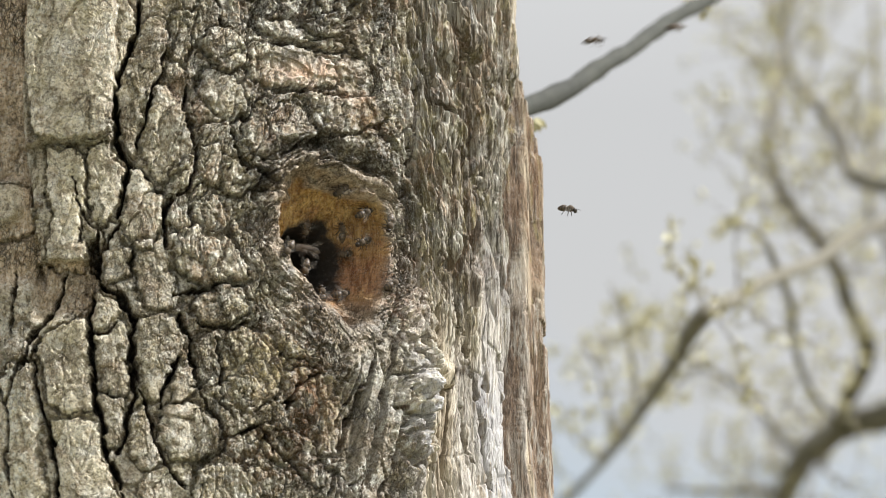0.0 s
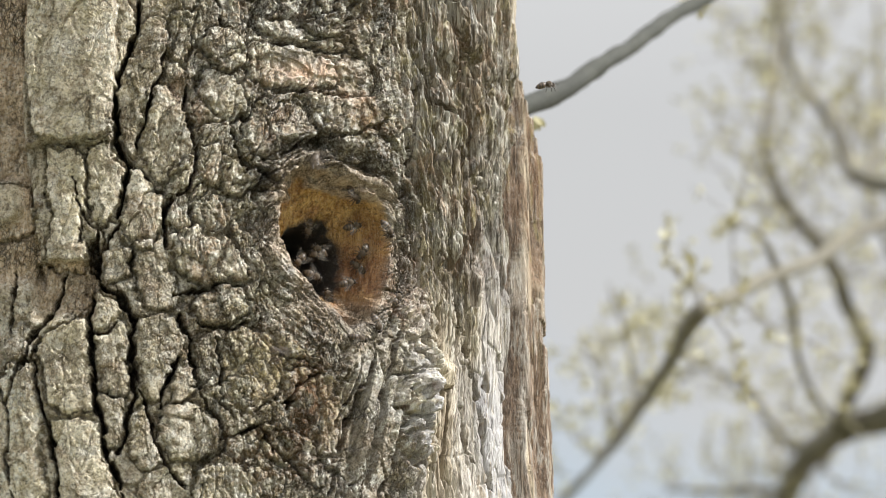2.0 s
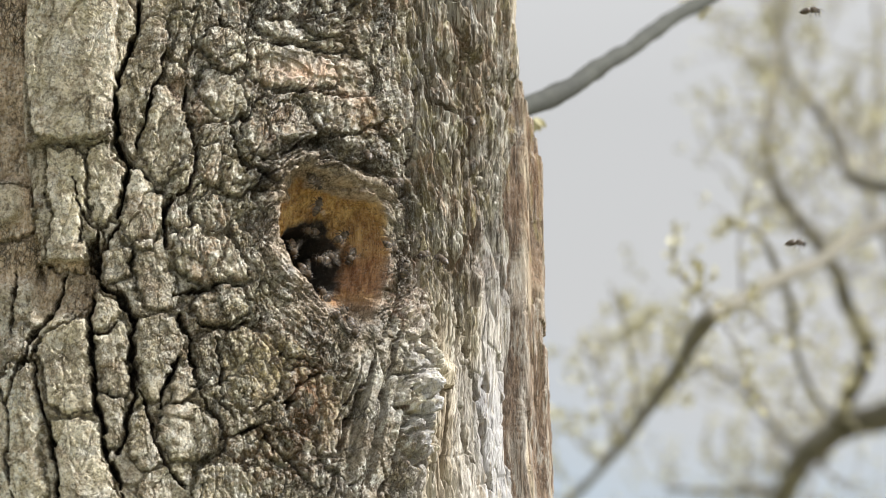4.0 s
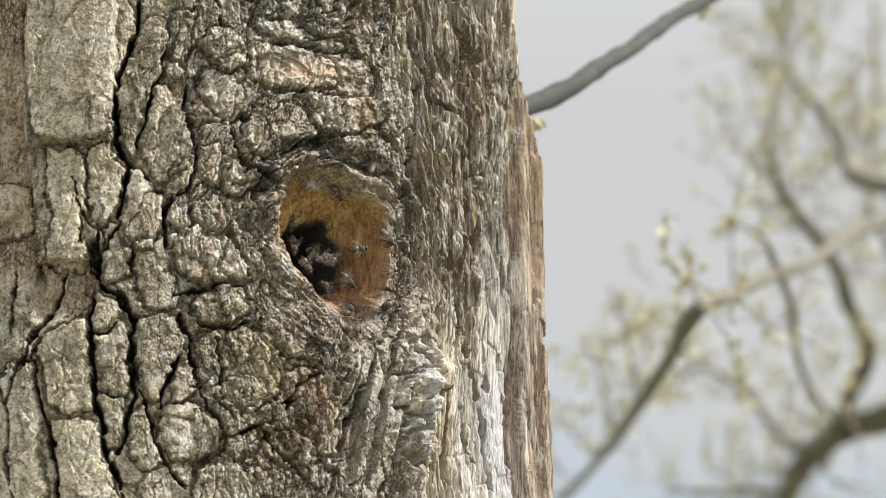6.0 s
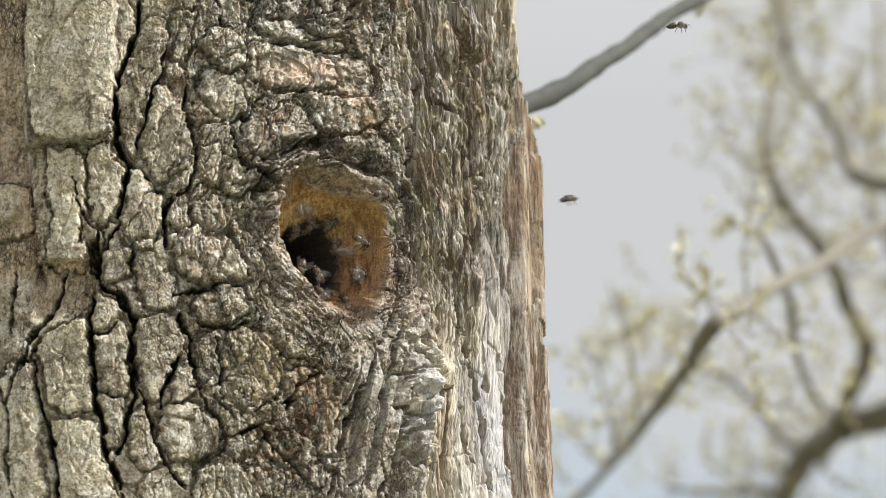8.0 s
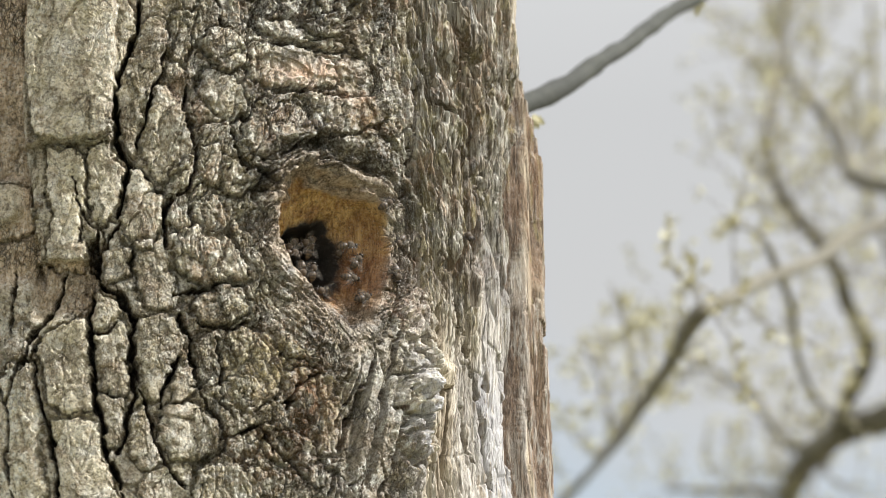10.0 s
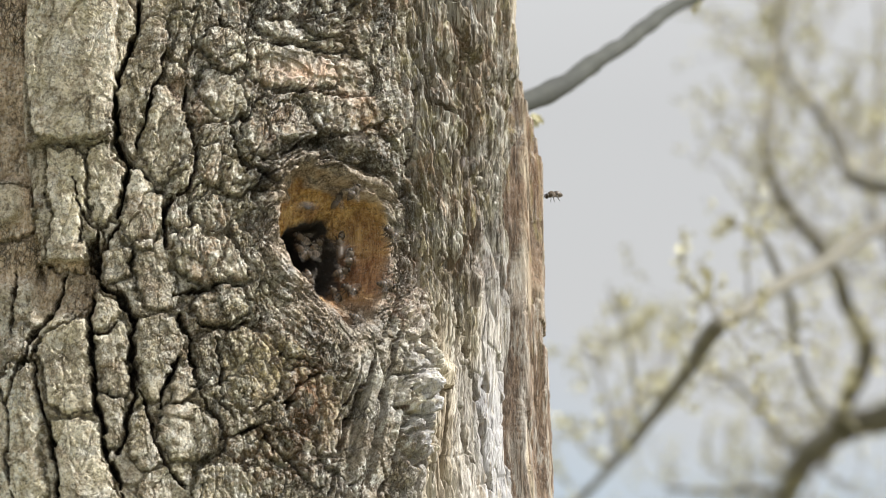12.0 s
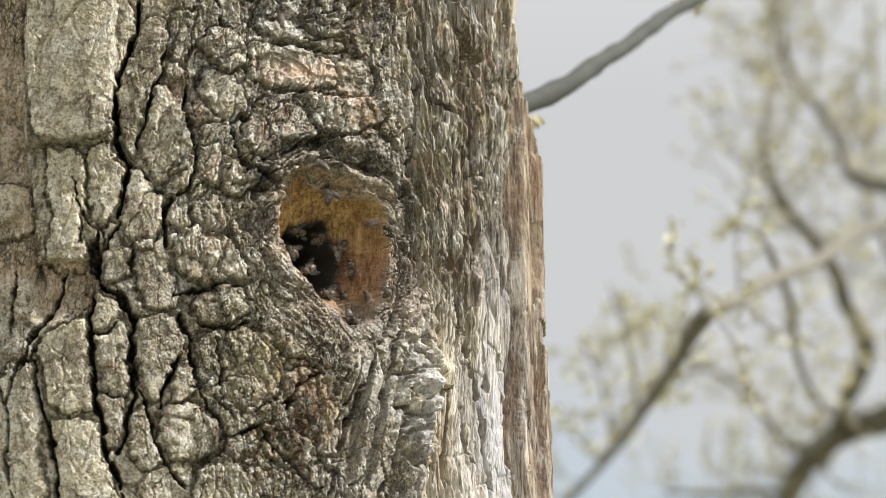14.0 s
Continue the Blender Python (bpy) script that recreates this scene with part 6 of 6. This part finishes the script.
    walk(bees[14], [
        (0, bee_pose(170.4, -189.7, 2143.3, 210, True)), (0.5, bee_pose(167.1, -190.5, 2096.7, 182, True)), (1, bee_pose(156, -210.1, 2024.9, 148, True)),
        (1.5, bee_pose(173.1, -195.7, 2048.3, 147, True)), (2, bee_pose(167.6, -204.2, 2025, 154, True)), (2.5, bee_pose(170.8, -194.3, 2024.6, 139, True)),
        (3, bee_pose(169.2, -201.9, 2021.4, 148, True)), (5.5, bee_pose(133.2, -231.7, 2015.7, 166, True)), (6, bee_pose(133.2, -231.9, 2012.3, 197, True)),
        (6.5, bee_pose(128.3, -233.4, 2015.3, 172, True)), (7, bee_pose(134.8, -228.2, 2006.2, 186, True)), (7.5, bee_pose(144.7, -224.2, 2012, 142, True)),
        (8, bee_pose(157.1, -187, 2060.4, 98, True)), (10.5, bee_pose(160.6, -191, 2044.1, 54, True)), (11, bee_pose(155.5, -189, 2046.2, 16, True)),
        (11.5, bee_pose(154.6, -210.1, 1957.2, 44, True)), (12, bee_pose(143.6, -201.6, 2104, 31, True)), (12.5, bee_pose(157, -196.5, 2126, 30, True)),
        (13, bee_pose(150.4, -200.7, 2104.2, 25, True)), (13.5, bee_pose(157.4, -200.8, 2031.8, -4, True)), (14, bee_pose(154.1, -203.4, 2027.9, -50, True)),
    ])
    walk(bees[15], [
        (0, bee_pose(125.1, -195.4, 2074.2, -79, True)), (0.5, bee_pose(135.1, -190.2, 2070.1, -95, True)), (1, bee_pose(125.1, -195.3, 2063.9, -103, True)),
        (1.5, bee_pose(120.2, -198, 2061.6, -126, True)), (2, bee_pose(128.4, -193.6, 2071.1, -102, True)), (2.5, bee_pose(138.4, -188.1, 2065.4, -82, True)),
        (3, bee_pose(130.1, -193.2, 2064.3, -94, True)), (5.5, bee_pose(135.1, -190.2, 2075.3, -93, True)), (6, bee_pose(131.8, -191.9, 2068.1, -103, True)),
        (6.5, bee_pose(123.5, -196.7, 2065.3, -96, True)), (7, bee_pose(130.1, -192.6, 2071.3, -87, True)), (7.5, bee_pose(135, -190, 2078.8, -79, True)),
        (8, bee_pose(130.1, -192.5, 2061, -39, True)), (10.5, bee_pose(128.5, -194.2, 2064.1, 6, True)), (11, bee_pose(133.4, -190.6, 2071.8, -39, True)),
        (11.5, bee_pose(125.1, -195.4, 2074.2, -51, True)), (12, bee_pose(125.1, -195.7, 2070.7, -97, True)), (12.5, bee_pose(133.4, -190.8, 2068.3, -109, True)),
        (13, bee_pose(125.1, -195.7, 2070.7, -79, True)), (13.5, bee_pose(135.1, -189.5, 2072, -61, True)), (14, bee_pose(140, -187.2, 2076, -54, True)),
    ])
    walk(bees[16], [
        (0, bee_pose(157, -187.7, 2079.3, -118, True)), (0.5, bee_pose(160.3, -186, 2083.1, -107, True)), (1, bee_pose(162.1, -189.2, 2075.5, -126, True)),
        (1.5, bee_pose(158.8, -189.1, 2054.8, -98, True)), (2, bee_pose(157, -186.3, 2072.7, -144, True)), (2.5, bee_pose(160.3, -187.4, 2089.8, -175, True)),
        (3, bee_pose(156.9, -186.1, 2083.1, -146, True)), (5.5, bee_pose(146.9, -185.3, 2059, -192, True)), (6, bee_pose(150.3, -188.5, 2054.9, -228, True)),
        (6.5, bee_pose(152, -188.9, 2053.1, -228, True)), (7, bee_pose(150.2, -185, 2066, -207, True)), (7.5, bee_pose(153.6, -186.4, 2072.7, -198, True)),
        (8, bee_pose(158.7, -186.9, 2079.5, -245, True)), (10.5, bee_pose(152, -189.2, 2054.8, -267, True)), (11, bee_pose(160.5, -188.1, 2061.9, -246, True)),
        (11.5, bee_pose(157, -185.7, 2065.9, -262, True)), (12, bee_pose(146.9, -186, 2062.4, -292, True)), (12.5, bee_pose(162.2, -191.4, 2054.3, -342, True)),
        (13, bee_pose(160.4, -187, 2072.5, -366, True)), (13.5, bee_pose(157.1, -187.3, 2062.1, -323, True)), (14, bee_pose(150.2, -185, 2066, -368, True)),
    ])
    walk(bees[17], [
        (0, bee_pose(177.4, -191.9, 2054.2, 60, True)), (0.5, bee_pose(179, -183, 2054.3, 80, True)), (1, bee_pose(174.1, -195, 2057, 58, True)),
        (1.5, bee_pose(175.8, -194.9, 2048.5, 73, True)), (2, bee_pose(179.1, -186.3, 2046.8, 35, True)), (2.5, bee_pose(177.5, -194, 2052.1, 35, True)),
        (3, bee_pose(184.1, -182.2, 2066.6, 11, True)), (5.5, bee_pose(179.1, -193.6, 2050.5, 49, True)), (6, bee_pose(177.5, -194, 2040.1, 85, True)),
        (6.5, bee_pose(179.1, -188.8, 2042.8, 112, True)), (7, bee_pose(175.7, -188.3, 2048.1, 99, True)), (7.5, bee_pose(177.4, -191.9, 2054.2, 129, True)),
        (8, bee_pose(180.7, -186.2, 2062.3, 177, True)), (10.5, bee_pose(177.4, -191.9, 2054.2, 164, True)), (11, bee_pose(175.8, -194.9, 2048.5, 166, True)),
        (11.5, bee_pose(177.5, -193.1, 2043.7, 133, True)), (12, bee_pose(174.1, -194.8, 2051.9, 93, True)), (12.5, bee_pose(177.4, -193.4, 2057.4, 115, True)),
        (13, bee_pose(179.1, -189.3, 2065.1, 71, True)), (13.5, bee_pose(177.4, -191.9, 2054.2, 82, True)), (14, bee_pose(175.8, -195.2, 2050.1, 43, True)),
    ])
    walk(bees[18], [
        (0, bee_pose(131.4, -230.7, 2031.1, 86, True)), (0.5, bee_pose(136.3, -227.2, 2026.7, 130, True)), (1, bee_pose(144.6, -222.1, 2022.6, 119, True)),
        (1.5, bee_pose(151.2, -219.5, 2018, 108, True)), (2, bee_pose(157.8, -214.8, 2015.5, 98, True)), (2.5, bee_pose(150.8, -202.4, 2026.4, 119, True)),
        (3, bee_pose(157.7, -214.2, 2020.7, 148, True)), (5.5, bee_pose(147.8, -217.7, 2025.1, 109, True)), (6, bee_pose(154.4, -215, 2020.6, 92, True)),
        (6.5, bee_pose(157.7, -214.6, 2018.9, 47, True)), (7, bee_pose(157.7, -212.9, 2022.7, 21, True)), (7.5, bee_pose(150.7, -201.1, 2028.4, 44, True)),
        (8, bee_pose(144.5, -222.3, 2027.6, 88, True)), (10.5, bee_pose(150.9, -209.1, 2023.4, 136, True)), (11, bee_pose(157.8, -214.8, 2015.5, 93, True)),
        (11.5, bee_pose(161, -210.2, 2021.5, 83, True)), (12, bee_pose(157.5, -202.5, 2028.1, 120, True)), (12.5, bee_pose(150.8, -202.4, 2026.4, 120, True)),
        (13, bee_pose(144.6, -222.8, 2017.4, 105, True)), (13.5, bee_pose(147.8, -220.2, 2021.3, 134, True)), (14, bee_pose(150.7, -201.1, 2028.4, 170, True)),
    ])
    walk(bees[19], [
        (0, bee_pose(143.7, -206.3, 2106.4, -126, True)), (0.5, bee_pose(150.4, -205.3, 2110.1, -161, True)), (1, bee_pose(157.3, -207.9, 2107.7, -193, True)),
        (1.5, bee_pose(160.6, -203.2, 2105.3, -190, True)), (2, bee_pose(153.7, -199.8, 2104.4, -215, True)), (2.5, bee_pose(143.7, -206.3, 2106.4, -184, True)),
        (3, bee_pose(130.5, -215.5, 2109.5, -198, True)), (5.5, bee_pose(137.1, -209.9, 2107.3, -229, True)), (6, bee_pose(143.7, -203.5, 2105.3, -217, True)),
        (6.5, bee_pose(150.4, -203.8, 2107, -240, True)), (7, bee_pose(157.2, -207.5, 2109.6, -284, True)), (7.5, bee_pose(164, -206.2, 2108.1, -234, True)),
        (8, bee_pose(170.6, -195.2, 2107.1, -265, True)), (10.5, bee_pose(173.9, -192.5, 2102.6, -302, True)), (11, bee_pose(167.2, -198, 2104.8, -304, True)),
        (11.5, bee_pose(160.6, -205.1, 2106.6, -354, True)), (12, bee_pose(153.9, -207.2, 2107.9, -325, True)), (12.5, bee_pose(147.1, -205.4, 2110, -367, True)),
        (13, bee_pose(140.4, -209.1, 2107.5, -413, True)), (13.5, bee_pose(133.8, -212.7, 2108.4, -367, True)), (14, bee_pose(137, -207.2, 2106.2, -365, True)),
    ])
    walk(bees[20], [
        (0, bee_pose(173.9, -189.6, 2089.3, 194, True)), (0.5, bee_pose(170.6, -190.5, 2082.2, 217, True)), (1, bee_pose(174, -189.1, 2075.6, 170, True)),
        (1.5, bee_pose(177.3, -188.2, 2079.2, 185, True)), (2, bee_pose(173.9, -189.6, 2085.8, 141, True)), (2.5, bee_pose(170.6, -190.8, 2090.8, 92, True)),
        (3, bee_pose(174, -189.4, 2077.2, 127, True)), (5.5, bee_pose(177.3, -181.6, 2075.4, 107, True)), (6, bee_pose(174, -190.1, 2080.5, 132, True)),
        (6.5, bee_pose(170.6, -190, 2087.5, 135, True)), (7, bee_pose(173.9, -189.5, 2092.8, 164, True)), (7.5, bee_pose(177.3, -187.2, 2089.8, 178, True)),
        (8, bee_pose(180.6, -172.4, 2086.1, 225, True)), (10.5, bee_pose(177.3, -187.5, 2075.9, 222, True)), (11, bee_pose(174, -193.9, 2071.1, 258, True)),
        (11.5, bee_pose(170.6, -191.4, 2078.5, 290, True)), (12, bee_pose(173.9, -189.6, 2085.8, 299, True)), (12.5, bee_pose(177.3, -187.6, 2091.5, 299, True)),
        (13, bee_pose(184, -174.7, 2089.1, 292, True)), (13.5, bee_pose(177.2, -178.7, 2084.7, 307, True)), (14, bee_pose(173.9, -190, 2087.5, 276, True)),
    ])
    walk(bees[21], [
        (0, bee_pose(145.1, -189, 2087.7, -7, True)), (0.5, bee_pose(135.1, -190.2, 2075.3, -26, True)), (1, bee_pose(130, -193, 2078.2, -55, True)),
        (1.5, bee_pose(133.4, -191, 2078.6, -94, True)), (2, bee_pose(130.1, -193.3, 2074.7, -64, True)), (2.5, bee_pose(128.4, -197.1, 2092.9, -26, True)),
        (3, bee_pose(125.5, -218.4, 2114, 7, True)), (5.5, bee_pose(143.4, -184.4, 2073.1, 28, True)), (6, bee_pose(130.1, -193.3, 2074.7, 38, True)),
        (6.5, bee_pose(130, -193, 2078.2, -6, True)), (7, bee_pose(130.1, -192.6, 2071.3, 32, True)), (7.5, bee_pose(125, -195.7, 2089.7, 30, True)),
        (8, bee_pose(140.1, -190.6, 2090.8, 48, True)), (10.5, bee_pose(125.1, -195.4, 2074.2, 10, True)), (11, bee_pose(130.1, -193.3, 2074.7, 35, True)),
        (11.5, bee_pose(130, -192.7, 2076.5, 0, True)), (12, bee_pose(131.7, -192, 2078.4, 45, True)), (12.5, bee_pose(130, -192.9, 2077.5, 67, True)),
        (13, bee_pose(143.4, -188.3, 2084.4, 70, True)), (13.5, bee_pose(140, -189.4, 2089.3, 85, True)), (14, bee_pose(133.3, -190.7, 2082.1, 58, True)),
    ])
    for i, bee in enumerate(bees):
        wings = [ob for ob in bee.children if ob.name.startswith("wing")]
        for k, wing in enumerate(wings):
            s, (x, back) = (1, -1)[k // 2], ((0.5, -0.55), (-0.4, -0.8))[k % 2]
            if i < 7:
                rest = 0.15 if k % 2 == 0 else -0.2
                walk(wing, [(f / FPS, wing_pose(s, x, 20 + (38 if f % 2 else -38), rest)) for f in range(0, 421)])
            else:
                wing.matrix_basis = wing_pose(s, x, 8, back - 0.55)
    # slow sway: seconds and the angle, in degrees, by which a limb turns about the line of sight
    walk(OAK_LIMB, [(t, sway(OAK_LIMB, a)) for t, a in ((0, 0.3), (1, 0.2), (2, 0.0), (3, 0.2), (5.5, 0.2), (7, 0.1), (8, -0.3), (10.5, -0.6), (12, -0.9), (13, -0.9), (14, -0.5))])
    for k, ob in enumerate(SPRING_LIMBS):
        f = 0.7 + 0.13 * (k % 5)
        walk(ob, [(t * 0.5, sway(ob, 0.9 * math.sin(f * t * 0.5 * 2 + k) * (0.4 + 0.6 * math.sin(0.31 * t + 2 * k) ** 2) - 0.5 * max(0.0, (t - 17) / 11))) for t in range(0, 29)])


def sway(ob, angle):
    return Matrix.Translation(FEET[ob.name]) @ Matrix.Rotation(radians(angle), 4, "Y")


FEET = {ob.name: ob.location.copy() for ob in (OAK_LIMB, *SPRING_LIMBS)}
motions()
